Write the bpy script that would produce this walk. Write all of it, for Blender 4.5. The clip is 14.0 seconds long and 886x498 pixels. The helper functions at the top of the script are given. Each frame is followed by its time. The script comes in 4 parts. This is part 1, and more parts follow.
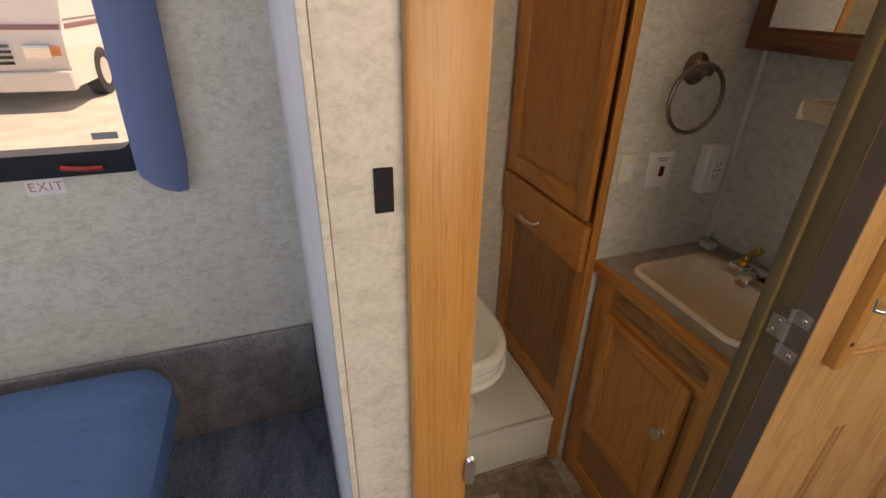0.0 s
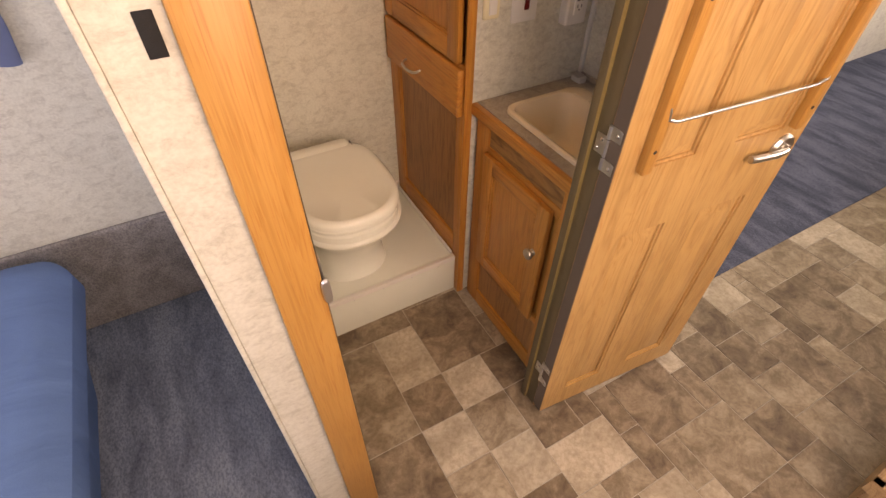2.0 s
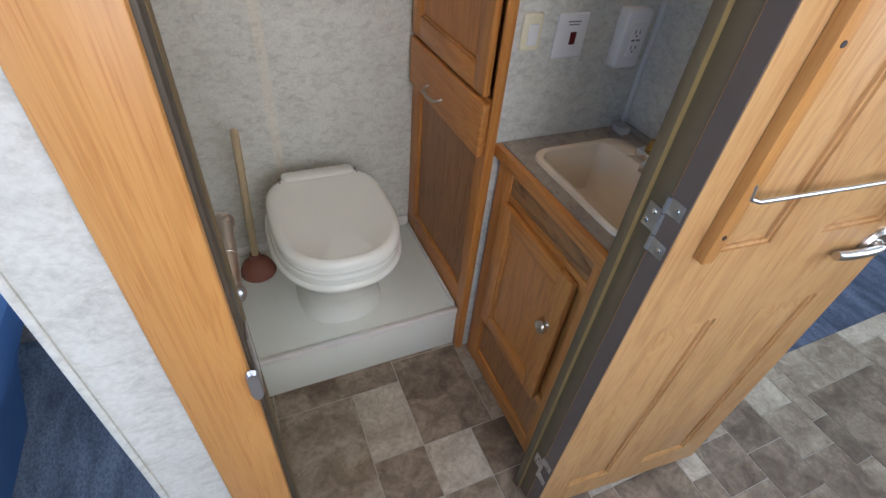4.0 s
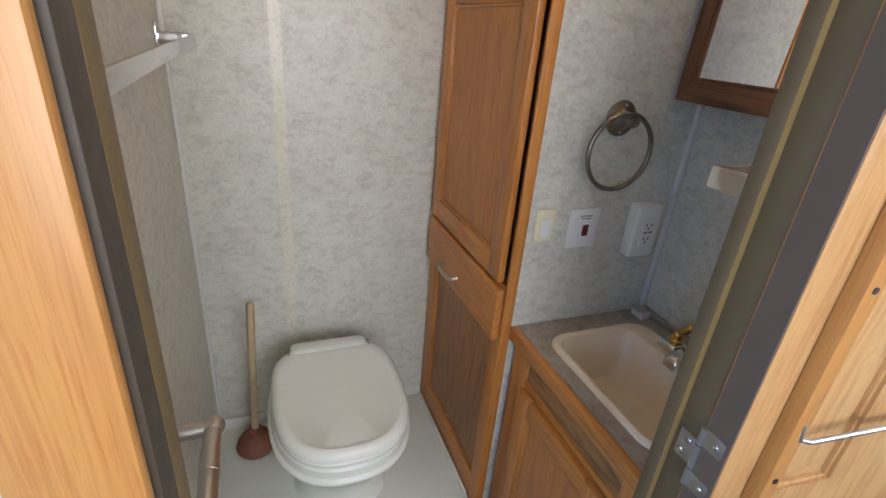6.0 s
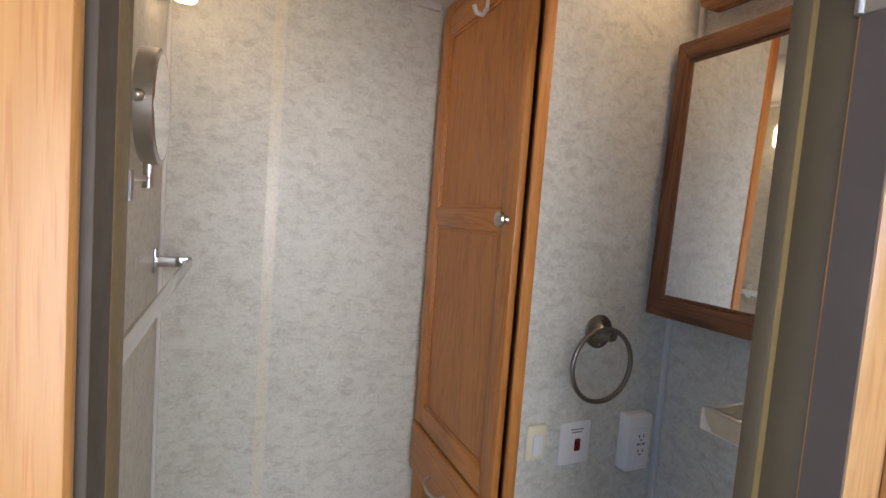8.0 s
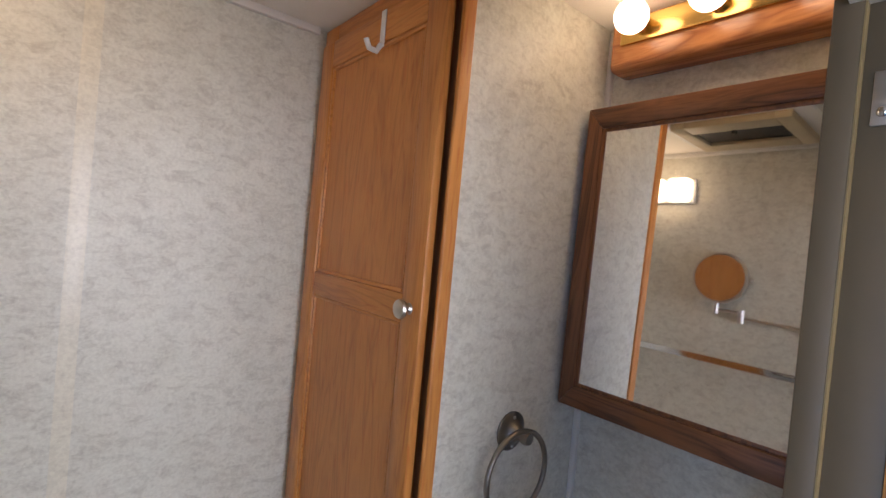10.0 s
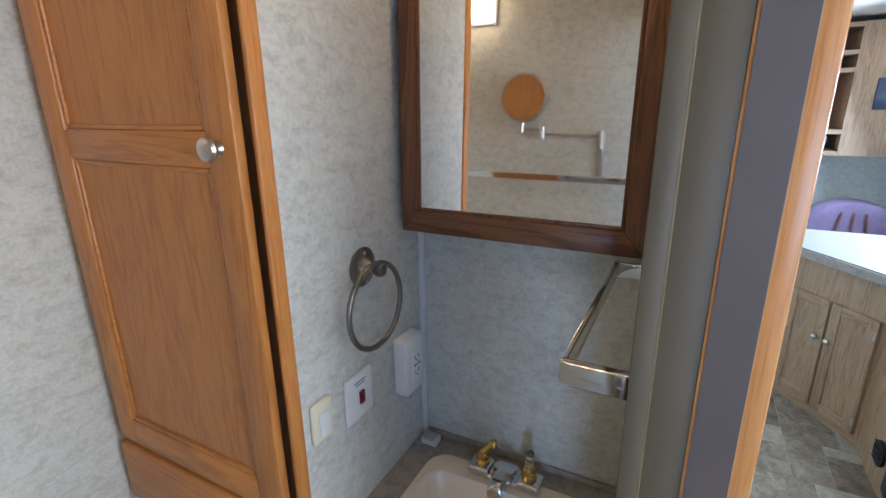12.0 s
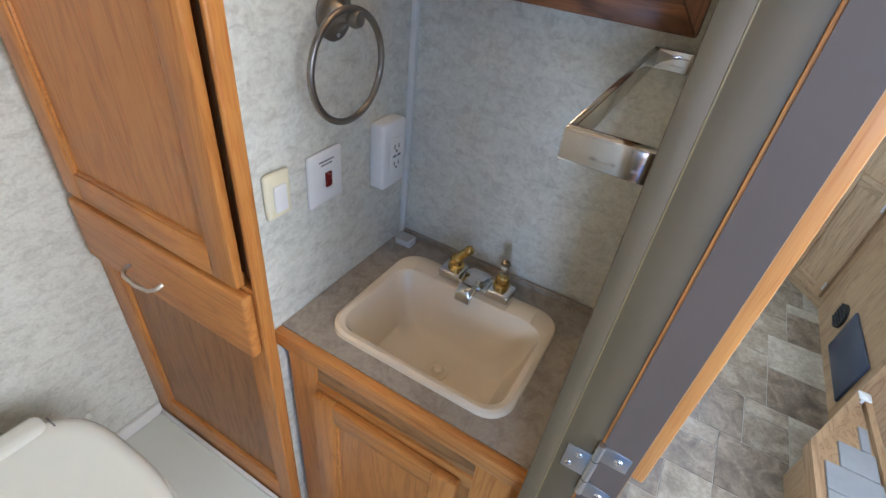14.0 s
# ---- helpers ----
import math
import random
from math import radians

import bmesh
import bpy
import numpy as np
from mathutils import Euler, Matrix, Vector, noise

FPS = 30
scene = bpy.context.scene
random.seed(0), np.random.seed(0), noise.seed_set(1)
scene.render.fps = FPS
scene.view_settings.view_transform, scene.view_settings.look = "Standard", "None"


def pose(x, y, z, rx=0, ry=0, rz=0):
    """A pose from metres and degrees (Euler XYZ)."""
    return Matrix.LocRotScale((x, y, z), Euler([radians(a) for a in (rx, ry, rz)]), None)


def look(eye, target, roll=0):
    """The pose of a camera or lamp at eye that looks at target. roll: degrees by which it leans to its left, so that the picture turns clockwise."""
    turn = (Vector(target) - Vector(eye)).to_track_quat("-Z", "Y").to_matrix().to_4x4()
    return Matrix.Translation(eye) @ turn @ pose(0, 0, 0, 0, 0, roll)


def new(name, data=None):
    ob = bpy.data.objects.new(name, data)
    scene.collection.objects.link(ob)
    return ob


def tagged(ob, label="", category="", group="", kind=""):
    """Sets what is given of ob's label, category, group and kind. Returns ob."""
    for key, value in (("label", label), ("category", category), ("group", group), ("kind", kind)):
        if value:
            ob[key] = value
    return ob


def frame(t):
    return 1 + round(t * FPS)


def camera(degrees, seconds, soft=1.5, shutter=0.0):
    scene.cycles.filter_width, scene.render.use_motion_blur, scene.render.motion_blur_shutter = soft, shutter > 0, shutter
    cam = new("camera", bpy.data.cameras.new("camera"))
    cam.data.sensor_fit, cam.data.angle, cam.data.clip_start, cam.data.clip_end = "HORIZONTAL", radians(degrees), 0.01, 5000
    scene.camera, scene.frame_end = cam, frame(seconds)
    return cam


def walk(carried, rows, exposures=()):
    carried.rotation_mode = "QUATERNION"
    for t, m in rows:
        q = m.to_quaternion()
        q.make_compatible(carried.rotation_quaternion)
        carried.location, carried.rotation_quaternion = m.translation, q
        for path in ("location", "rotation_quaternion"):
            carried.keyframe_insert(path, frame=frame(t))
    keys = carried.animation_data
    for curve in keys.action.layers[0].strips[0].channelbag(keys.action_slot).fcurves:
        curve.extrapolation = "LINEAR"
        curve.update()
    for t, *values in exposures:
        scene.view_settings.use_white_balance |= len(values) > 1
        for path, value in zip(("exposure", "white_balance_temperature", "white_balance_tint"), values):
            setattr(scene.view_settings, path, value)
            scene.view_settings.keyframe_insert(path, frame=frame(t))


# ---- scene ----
cam = camera(85.9, 14.0)
PATH = [
    (0, (0.072, 0.025, 1.448), (0.664, 1.677, 0.489), 1.1),
    (0.5, (0.119, -0.006, 1.464), (0.802, 1.561, 0.427), 1.3),
    (1, (0.144, -0.036, 1.467), (0.918, 1.455, 0.382), 0.5),
    (1.5, (0.155, -0.089, 1.465), (0.909, 1.265, 0.2), 1.1),
    (2, (0.165, -0.097, 1.458), (0.863, 1.141, 0.051), 0.5),
    (2.2, (0.169, -0.095, 1.456), (0.871, 1.135, 0.044), 0.4),
    (4.3, (0.288, 0.07, 1.357), (0.95, 1.452, 0.071), 6.7),
    (4.5, (0.292, 0.071, 1.352), (0.939, 1.489, 0.099), 7.0),
    (5, (0.314, 0.098, 1.386), (0.933, 1.613, 0.238), 6.3),
    (5.5, (0.324, 0.121, 1.402), (0.999, 1.718, 0.406), 5.8),
    (6, (0.317, 0.131, 1.429), (1.01, 1.813, 0.598), 5.1),
    (6.5, (0.325, 0.139, 1.443), (1.055, 1.856, 0.723), 4.8),
    (7, (0.325, 0.151, 1.466), (1.14, 1.877, 0.866), 5.0),
    (7.5, (0.305, 0.152, 1.494), (1.112, 1.949, 1.149), 4.8),
    (8, (0.295, 0.153, 1.516), (1.095, 1.981, 1.381), 4.4),
    (8.2, (0.298, 0.165, 1.529), (1.123, 1.985, 1.449), 4.2),
    (10.3, (0.35, 0.395, 1.64), (1.739, 1.833, 1.594), 4.4),
    (10.5, (0.355, 0.414, 1.636), (1.831, 1.762, 1.584), 3.6),
    (11, (0.353, 0.441, 1.609), (2.021, 1.542, 1.546), 2.2),
    (11.5, (0.349, 0.45, 1.592), (2.09, 1.385, 1.287), 0.3),
    (12, (0.371, 0.439, 1.569), (2.068, 1.331, 0.998), -0.7),
    (12.5, (0.379, 0.44, 1.554), (2.008, 1.3, 0.775), -0.5),
    (13, (0.393, 0.44, 1.54), (1.949, 1.247, 0.578), 0.4),
    (13.5, (0.447, 0.441, 1.505), (1.894, 1.236, 0.377), 1.2),
    (14, (0.463, 0.453, 1.446), (1.901, 1.164, 0.253), 7.3),
]

# ---- exposure follows the clip's camera ----
EXPOSURES = [(0.0, -0.2, 13000, 34), (0.6, 0.22, 15500, 43), (1.2, 0.50, 16500, 45), (2.0, 0.78, 17500, 47), (2.4, 0.78, 15000, 42), (4.2, 0.64, 7200, 25), (6.5, 0.80, 7400, 24),
             (8.0, 0.72, 7200, 26), (10.5, 0.76, 6900, 29), (12.0, 1.06, 6500, 21), (14.0, 1.52, 6900, 22)]
walk(cam, [(t, look(eye, target, roll)) for t, eye, target, roll in PATH], EXPOSURES)

# ---- world, sun and window light ----
world = bpy.data.worlds.new("world")
scene.world = world
world.use_nodes = True
wn = world.node_tree.nodes
sky = wn.new("ShaderNodeTexSky")
sky.sky_type = "NISHITA"
sky.sun_disc = False
sky.sun_elevation, sky.sun_rotation = radians(42), radians(20)
world.node_tree.links.new(sky.outputs[0], wn["Background"].inputs[0])
wn["Background"].inputs[1].default_value = 0.15

sun_data = bpy.data.lights.new("sun", "SUN")
sun_data.energy, sun_data.angle, sun_data.color = 5.0, radians(0.5), (1.0, 0.95, 0.88)
sun = new("sun", sun_data)
sun.matrix_basis = look((6, 9, 14), (0, 6, 0))


def window_light(name, eye, target, w, h, watts, color):
    data = bpy.data.lights.new(name, "AREA")
    data.shape, data.size, data.size_y, data.energy, data.color = "RECTANGLE", w, h, watts, color
    ob = new(name, data)
    ob.matrix_basis = look(eye, target)
    return ob


DAY = (0.74, 0.88, 1.0)
SHADE = (0.13, 0.40, 1.0)
window_light("window_light_bedroom", (-0.88, 1.43, 1.42), (-0.88, -1, 1.0), 1.15, 0.66, 3.2, (0.20, 0.50, 1.0))
window_light("window_light_end", (-2.36, -0.42, 1.45), (1.2, 0.60, 1.15), 0.60, 0.60, 25, (0.34, 0.60, 1.0))
window_light("window_light_hall", (0.55, -0.90, 1.50), (0.50, 1.0, 0.70), 1.0, 0.9, 16.5, DAY)
window_light("window_light_side", (-1.15, -0.90, 1.45), (0.3, 0.6, 1.15), 1.2, 0.75, 4.8, SHADE)
window_light("window_light_kitchen", (3.6, -0.90, 1.55), (2.8, 1, 0.8), 1.3, 0.6, 52, (0.48, 0.72, 1.0))


def globe_light(name, at, watts):
    data = bpy.data.lights.new(name, "POINT")
    data.energy, data.color, data.shadow_soft_size = watts, (1.0, 0.72, 0.42), 0.033
    ob = new(name, data)
    ob.location = at
    return ob


# ---- materials ----
def material(name, rough=0.5, metal=0.0, spec=0.5):
    m = bpy.data.materials.new(name)
    m.use_nodes = True
    n, l = m.node_tree.nodes, m.node_tree.links
    b = n["Principled BSDF"]
    b.inputs["Roughness"].default_value = rough
    b.inputs["Metallic"].default_value = metal
    b.inputs["Specular IOR Level"].default_value = spec
    return m, n, l, b


def coords(n, l, scale=(1, 1, 1), rot=(0, 0, 0)):
    tc, mp = n.new("ShaderNodeTexCoord"), n.new("ShaderNodeMapping")
    mp.inputs["Scale"].default_value = scale
    mp.inputs["Rotation"].default_value = rot
    l.new(tc.outputs["Object"], mp.inputs["Vector"])
    return mp.outputs[0]


def noise_tex(n, l, vec, scale, detail=4.0, rough=0.55, distortion=0.0):
    t = n.new("ShaderNodeTexNoise")
    t.inputs["Scale"].default_value, t.inputs["Detail"].default_value = scale, detail
    t.inputs["Roughness"].default_value, t.inputs["Distortion"].default_value = rough, distortion
    l.new(vec, t.inputs["Vector"])
    return t.outputs["Fac"]


def ramp(n, l, fac, stops):
    r = n.new("ShaderNodeValToRGB")
    e = r.color_ramp.elements
    while len(e) < len(stops):
        e.new(0.5)
    for el, (p, c) in zip(e, stops):
        el.position, el.color = p, (*c, 1)
    l.new(fac, r.inputs[0])
    return r.outputs[0]


def mix(n, l, a, b, fac, mode="MIX"):
    x = n.new("ShaderNodeMix")
    x.data_type, x.blend_type = "RGBA", mode
    if isinstance(fac, float):
        x.inputs[0].default_value = fac
    else:
        l.new(fac, x.inputs[0])
    for s, v in ((x.inputs[6], a), (x.inputs[7], b)):
        if isinstance(v, tuple):
            s.default_value = (*v, 1)
        else:
            l.new(v, s)
    return x.outputs[2]


def bump(n, l, b, height, strength, dist=0.002):
    k = n.new("ShaderNodeBump")
    k.inputs["Strength"].default_value, k.inputs["Distance"].default_value = strength, dist
    l.new(height, k.inputs["Height"])
    l.new(k.outputs[0], b.inputs["Normal"])


def wallpaper(name, light, mid, dark, rough=0.36):
    m, n, l, b = material(name, rough)
    v = coords(n, l, (1, 1, 1))
    warp = noise_tex(n, l, v, 9, 3)
    fine = noise_tex(n, l, coords(n, l, (0.85, 0.85, 1.5)), 36, 9, 0.76, 0.6)
    speck = noise_tex(n, l, v, 150, 4, 0.6)
    base = ramp(n, l, fine, [(0.36, dark), (0.455, mid), (0.54, light), (0.8, light)])
    cloud = ramp(n, l, warp, [(0.3, mid), (0.62, light)])
    c = mix(n, l, base, cloud, 0.42)
    c = mix(n, l, c, ramp(n, l, speck, [(0.35, (0.80, 0.79, 0.78)), (0.6, (1, 1, 1))]), 0.6, "MULTIPLY")
    l.new(c, b.inputs["Base Color"])
    bump(n, l, b, speck, 0.25, 0.0008)
    return m


def oak(name, axis, light, dark, rough=0.38, grain=1.0):
    m, n, l, b = material(name, rough)
    long, wide = 1.3, 17.0 * grain
    s = [wide, wide, wide]
    s["xyz".index(axis)] = long
    v = coords(n, l, tuple(s))
    rings = noise_tex(n, l, v, 0.9, 3, 0.5, 1.6)
    pores = noise_tex(n, l, coords(n, l, tuple(q * (9 if q > 5 else 9.0) for q in s)), 1.6, 2, 0.5)
    wav = n.new("ShaderNodeMath")
    wav.operation = "PINGPONG"
    wav.inputs[1].default_value = 0.09
    l.new(rings, wav.inputs[0])
    sc = n.new("ShaderNodeMath")
    sc.operation = "MULTIPLY"
    sc.inputs[1].default_value = 11.0
    l.new(wav.outputs[0], sc.inputs[0])
    mid = tuple(0.55 * p + 0.45 * q for p, q in zip(light, dark))
    c = ramp(n, l, sc.outputs[0], [(0.0, dark), (0.3, mid), (0.75, light), (1.0, mid)])
    c = mix(n, l, c, ramp(n, l, pores, [(0.34, tuple(min(1.0, q * 1.6) for q in dark)), (0.46, (1, 1, 1))]), 0.30, "MULTIPLY")
    tone = noise_tex(n, l, coords(n, l), 3.0, 2)
    c = mix(n, l, c, ramp(n, l, tone, [(0.3, (0.86, 0.82, 0.78)), (0.7, (1, 1, 1))]), 0.8, "MULTIPLY")
    info = n.new("ShaderNodeObjectInfo")
    c = mix(n, l, c, ramp(n, l, info.outputs["Random"], [(0.0, (0.93, 0.91, 0.88)), (1.0, (1, 1, 1))]), 1.0, "MULTIPLY")
    l.new(c, b.inputs["Base Color"])
    bump(n, l, b, pores, 0.15, 0.0005)
    return m


def plain(name, color, rough=0.45, metal=0.0, vary=0.10, scale=14, bumpy=0.0, spec=0.5):
    m, n, l, b = material(name, rough, metal, spec)
    f = noise_tex(n, l, coords(n, l), scale, 5, 0.6)
    g = noise_tex(n, l, coords(n, l), scale * 9, 3, 0.6)
    c = ramp(n, l, f, [(0.3, tuple(q * (1 - vary) for q in color)), (0.7, color)])
    l.new(c, b.inputs["Base Color"])
    r = n.new("ShaderNodeMapRange")
    r.inputs["To Min"].default_value, r.inputs["To Max"].default_value = rough * 0.85, min(1.0, rough * 1.2 + 0.02)
    l.new(g, r.inputs["Value"])
    l.new(r.outputs[0], b.inputs["Roughness"])
    if bumpy:
        bump(n, l, b, g, bumpy, 0.001)
    return m


def vinyl_tile(name, light, dark):
    m, n, l, b = material(name, 0.42)
    v = coords(n, l)
    info = n.new("ShaderNodeObjectInfo")
    off = n.new("ShaderNodeVectorMath")
    off.operation = "MULTIPLY_ADD"
    off.inputs[1].default_value = (9, 5, 3)
    l.new(info.outputs["Random"], off.inputs[0])
    l.new(v, off.inputs[2])
    f = noise_tex(n, l, off.outputs[0], 11, 6, 0.68, 0.6)
    g = noise_tex(n, l, off.outputs[0], 70, 4, 0.6)
    c = ramp(n, l, f, [(0.36, dark), (0.50, tuple(0.45 * p + 0.55 * q for p, q in zip(light, dark))), (0.62, light)])
    c = mix(n, l, c, ramp(n, l, g, [(0.34, (0.66, 0.62, 0.58)), (0.58, (1, 1, 1))]), 0.65, "MULTIPLY")
    c = mix(n, l, c, ramp(n, l, info.outputs["Random"], [(0.0, (0.82, 0.81, 0.80)), (1.0, (1, 1, 1))]), 1.0, "MULTIPLY")
    l.new(c, b.inputs["Base Color"])
    bump(n, l, b, g, 0.3, 0.001)
    return m


def carpet_mat(name, light, dark):
    m, n, l, b = material(name, 0.95, 0, 0.1)
    v = coords(n, l)
    tuft = noise_tex(n, l, v, 240, 3, 0.7)
    rib = noise_tex(n, l, coords(n, l, (170, 90, 170), (0, 0, 0.5)), 1.0, 3, 0.6)
    track = noise_tex(n, l, coords(n, l, (9, 2.4, 9), (0, 0, 0.35)), 1.5, 4, 0.6, 0.4)
    c = ramp(n, l, track, [(0.36, dark), (0.62, light)])
    c = mix(n, l, c, ramp(n, l, tuft, [(0.3, (0.55, 0.55, 0.57)), (0.65, (1.0, 1.0, 1.0))]), 0.7, "MULTIPLY")
    c = mix(n, l, c, ramp(n, l, rib, [(0.36, (0.52, 0.53, 0.56)), (0.58, (1.0, 1.0, 1.0))]), 0.75, "MULTIPLY")
    l.new(c, b.inputs["Base Color"])
    bump(n, l, b, rib, 0.9, 0.004)
    return m


def bed_cloth(name, color):
    m, n, l, b = material(name, 0.85, 0, 0.2)
    fold = noise_tex(n, l, coords(n, l, (2.0, 5.0, 1.6), (0, 0, 0.6)), 1.5, 4, 0.5, 0.3)
    weave = noise_tex(n, l, coords(n, l), 420, 2, 0.6)
    c = ramp(n, l, fold, [(0.3, tuple(q * 0.88 for q in color)), (0.7, color)])
    c = mix(n, l, c, ramp(n, l, weave, [(0.3, (0.86, 0.86, 0.88)), (0.7, (1, 1, 1))]), 0.8, "MULTIPLY")
    l.new(c, b.inputs["Base Color"])
    bump(n, l, b, fold, 0.55, 0.03)
    return m


def emitter(name, color, strength):
    m, n, l, b = material(name, 0.3)
    b.inputs["Base Color"].default_value = (0.9, 0.88, 0.82, 1)
    b.inputs["Emission Color"].default_value = (*color, 1)
    b.inputs["Emission Strength"].default_value = strength
    return m


def glass(name, rough=0.0, tint=(1, 1, 1)):
    m, n, l, b = material(name, rough)
    b.inputs["Base Color"].default_value = (*tint, 1)
    b.inputs["Transmission Weight"].default_value = 1.0
    b.inputs["IOR"].default_value = 1.45
    return m


PAPER = wallpaper("vinyl_wallpaper", (0.70, 0.70, 0.62), (0.58, 0.573, 0.50), (0.43, 0.41, 0.355), 0.42)
# Cream kept darker, holding the shade of a person standing in the hall.
DIMMED_CREAM = wallpaper("dimmed_cream_wallpaper", (0.54, 0.53, 0.465), (0.46, 0.445, 0.38), (0.35, 0.325, 0.27), 0.45)
HONEY_L, HONEY_D = (0.66, 0.275, 0.072), (0.50, 0.188, 0.046)
OAK = {a: oak("honey_oak_" + a, a, HONEY_L, HONEY_D) for a in "xyz"}
PANEL = {a: oak("panel_oak_" + a, a, (0.64, 0.265, 0.070), (0.50, 0.190, 0.048), 0.40, 0.7) for a in "xyz"}
LOWER = oak("dull_brown_panel_oak", "z", (0.45, 0.212, 0.088), (0.31, 0.138, 0.056), 0.42, 0.8)
DARK = {a: oak("dark_oak_" + a, a, (0.23, 0.095, 0.042), (0.095, 0.038, 0.018), 0.34) for a in "xyz"}
APRON = oak("apron_oak", "y", (0.46, 0.235, 0.095), (0.24, 0.11, 0.04), 0.4, 0.6)
LIGHTBAR = oak("red_oak_y", "y", (0.50, 0.215, 0.085), (0.27, 0.10, 0.04), 0.25)
# Oak toned down because nobody stands in the hall to shade the casing.
DIMMED_CASING = oak("dimmed_casing_oak", "z", (0.50, 0.238, 0.072), (0.43, 0.190, 0.054), 0.36, 2.4)
DOOROAK = {a: oak("door_oak_" + a, a, (0.56, 0.325, 0.140), (0.44, 0.235, 0.095), 0.4, 0.9) for a in "xz"}
KITCHEN_OAK = {a: oak("kitchen_oak_" + a, a, (0.50, 0.33, 0.19), (0.34, 0.20, 0.11), 0.42) for a in "xyz"}
TAUPE = plain("taupe_jamb_paint", (0.118, 0.082, 0.043), 0.5, spec=0.3, vary=0.14, scale=8)
TAUPE_EDGE = plain("taupe_door_edge_paint", (0.125, 0.090, 0.070), 0.5, spec=0.3, vary=0.12, scale=8)
BROWN_JAMB = plain("dark_brown_left_jamb", (0.060, 0.045, 0.030), 0.5, vary=0.14, scale=8, spec=0.3)
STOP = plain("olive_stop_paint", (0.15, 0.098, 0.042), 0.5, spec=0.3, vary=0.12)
OLIVE = plain("olive_gold_edge", (0.23, 0.155, 0.060), 0.4, vary=0.15)
WHITE_TRIM = plain("white_trim", (0.74, 0.73, 0.69), 0.4, vary=0.08)
WHITE_PAINT = plain("white_partition_paint", (0.72, 0.74, 0.75), 0.5, vary=0.12, scale=5, bumpy=0.3)
CEIL = plain("ceiling_panel", (0.78, 0.76, 0.70), 0.55, vary=0.05, bumpy=0.3)
PORCELAIN = plain("toilet_plastic", (0.77, 0.80, 0.73), 0.16, vary=0.05, scale=5)
PLATFORM = plain("platform_sheet", (0.72, 0.755, 0.68), 0.3, vary=0.06, scale=6)
ALMOND = plain("almond_sink", (0.815, 0.685, 0.515), 0.12, vary=0.06, scale=5)
IVORY = plain("ivory_plastic", (0.78, 0.72, 0.52), 0.35, vary=0.04)
WHITE_PLASTIC = plain("white_plastic", (0.78, 0.78, 0.76), 0.32, vary=0.03)
RED_PLASTIC = plain("dark_red_rocker", (0.16, 0.012, 0.012), 0.25)
GREY_PRINT = plain("grey_print", (0.2, 0.2, 0.2), 0.6)
BLACK = plain("black_plastic", (0.012, 0.012, 0.013), 0.5)
VELCRO = plain("black_velcro", (0.010, 0.010, 0.011), 0.95, scale=200, bumpy=0.8)
COUNTER = wallpaper("grey_laminate", (0.42, 0.36, 0.295), (0.315, 0.262, 0.212), (0.21, 0.168, 0.135), 0.32)
CHROME = plain("chrome", (0.72, 0.72, 0.72), 0.09, 1.0, 0.04)
NICKEL = plain("brushed_nickel", (0.60, 0.57, 0.53), 0.3, 1.0, 0.08)
PEWTER = plain("antique_pewter", (0.30, 0.27, 0.24), 0.3, 1.0, 0.25)
STEEL = plain("zinc_steel", (0.62, 0.63, 0.64), 0.3, 1.0, 0.1)
BRASS = plain("brass", (0.65, 0.42, 0.14), 0.2, 1.0, 0.12)
ACRYLIC = glass("clear_acrylic", 0.02)
MIRROR = plain("mirror_silver", (0.90, 0.91, 0.90), 0.015, 1.0, 0.0)
RUBBER = plain("terracotta_rubber", (0.25, 0.085, 0.055), 0.6, vary=0.2)
DOWEL = plain("pale_wood_dowel", (0.55, 0.42, 0.25), 0.5, vary=0.2, scale=30)
GROUT = plain("vinyl_joint", (0.45, 0.41, 0.35), 0.6)
TILE = [vinyl_tile("vinyl_brown", (0.34, 0.27, 0.20), (0.135, 0.092, 0.062)),
        vinyl_tile("vinyl_tan", (0.44, 0.37, 0.285), (0.22, 0.165, 0.115)),
        vinyl_tile("vinyl_light", (0.56, 0.50, 0.41), (0.38, 0.32, 0.245))]
CARPET = carpet_mat("blue_grey_carpet", (0.255, 0.325, 0.40), (0.145, 0.190, 0.25))
CARPET_DARK = carpet_mat("dark_blue_carpet", (0.15, 0.19, 0.27), (0.07, 0.095, 0.14))
RISER = carpet_mat("taupe_riser_carpet", (0.42, 0.40, 0.39), (0.30, 0.28, 0.27))
SHEET = bed_cloth("blue_bedsheet", (0.075, 0.19, 0.37))
CURTAIN = plain("periwinkle_curtain", (0.13, 0.205, 0.38), 0.85, vary=0.08, scale=9, bumpy=0.15)
WINDOW_FRAME = plain("black_window_frame", (0.02, 0.022, 0.026), 0.35)
RED_LATCH = plain("red_latch", (0.42, 0.03, 0.025), 0.35)
PINK_PRINT = plain("faded_red_print", (0.55, 0.22, 0.20), 0.6)
PANE = glass("window_glass")
LENS = emitter("lit_lens", (1.0, 0.80, 0.52), 3.0)
BULB = emitter("lit_globe", (1.0, 0.84, 0.58), 4.5)
BEIGE_TOP = plain("sand_laminate", (0.27, 0.25, 0.235), 0.3)
BEIGE = plain("beige_vent_plastic", (0.52, 0.43, 0.27), 0.45)
PURPLE = plain("plum_upholstery", (0.19, 0.13, 0.20), 0.9, vary=0.2, scale=20, bumpy=0.4)
NAVY = plain("dark_blue_panel", (0.03, 0.045, 0.075), 0.3)
QUILT = plain("grey_quilted_vinyl", (0.33, 0.35, 0.37), 0.5, vary=0.2, scale=8, bumpy=0.4)
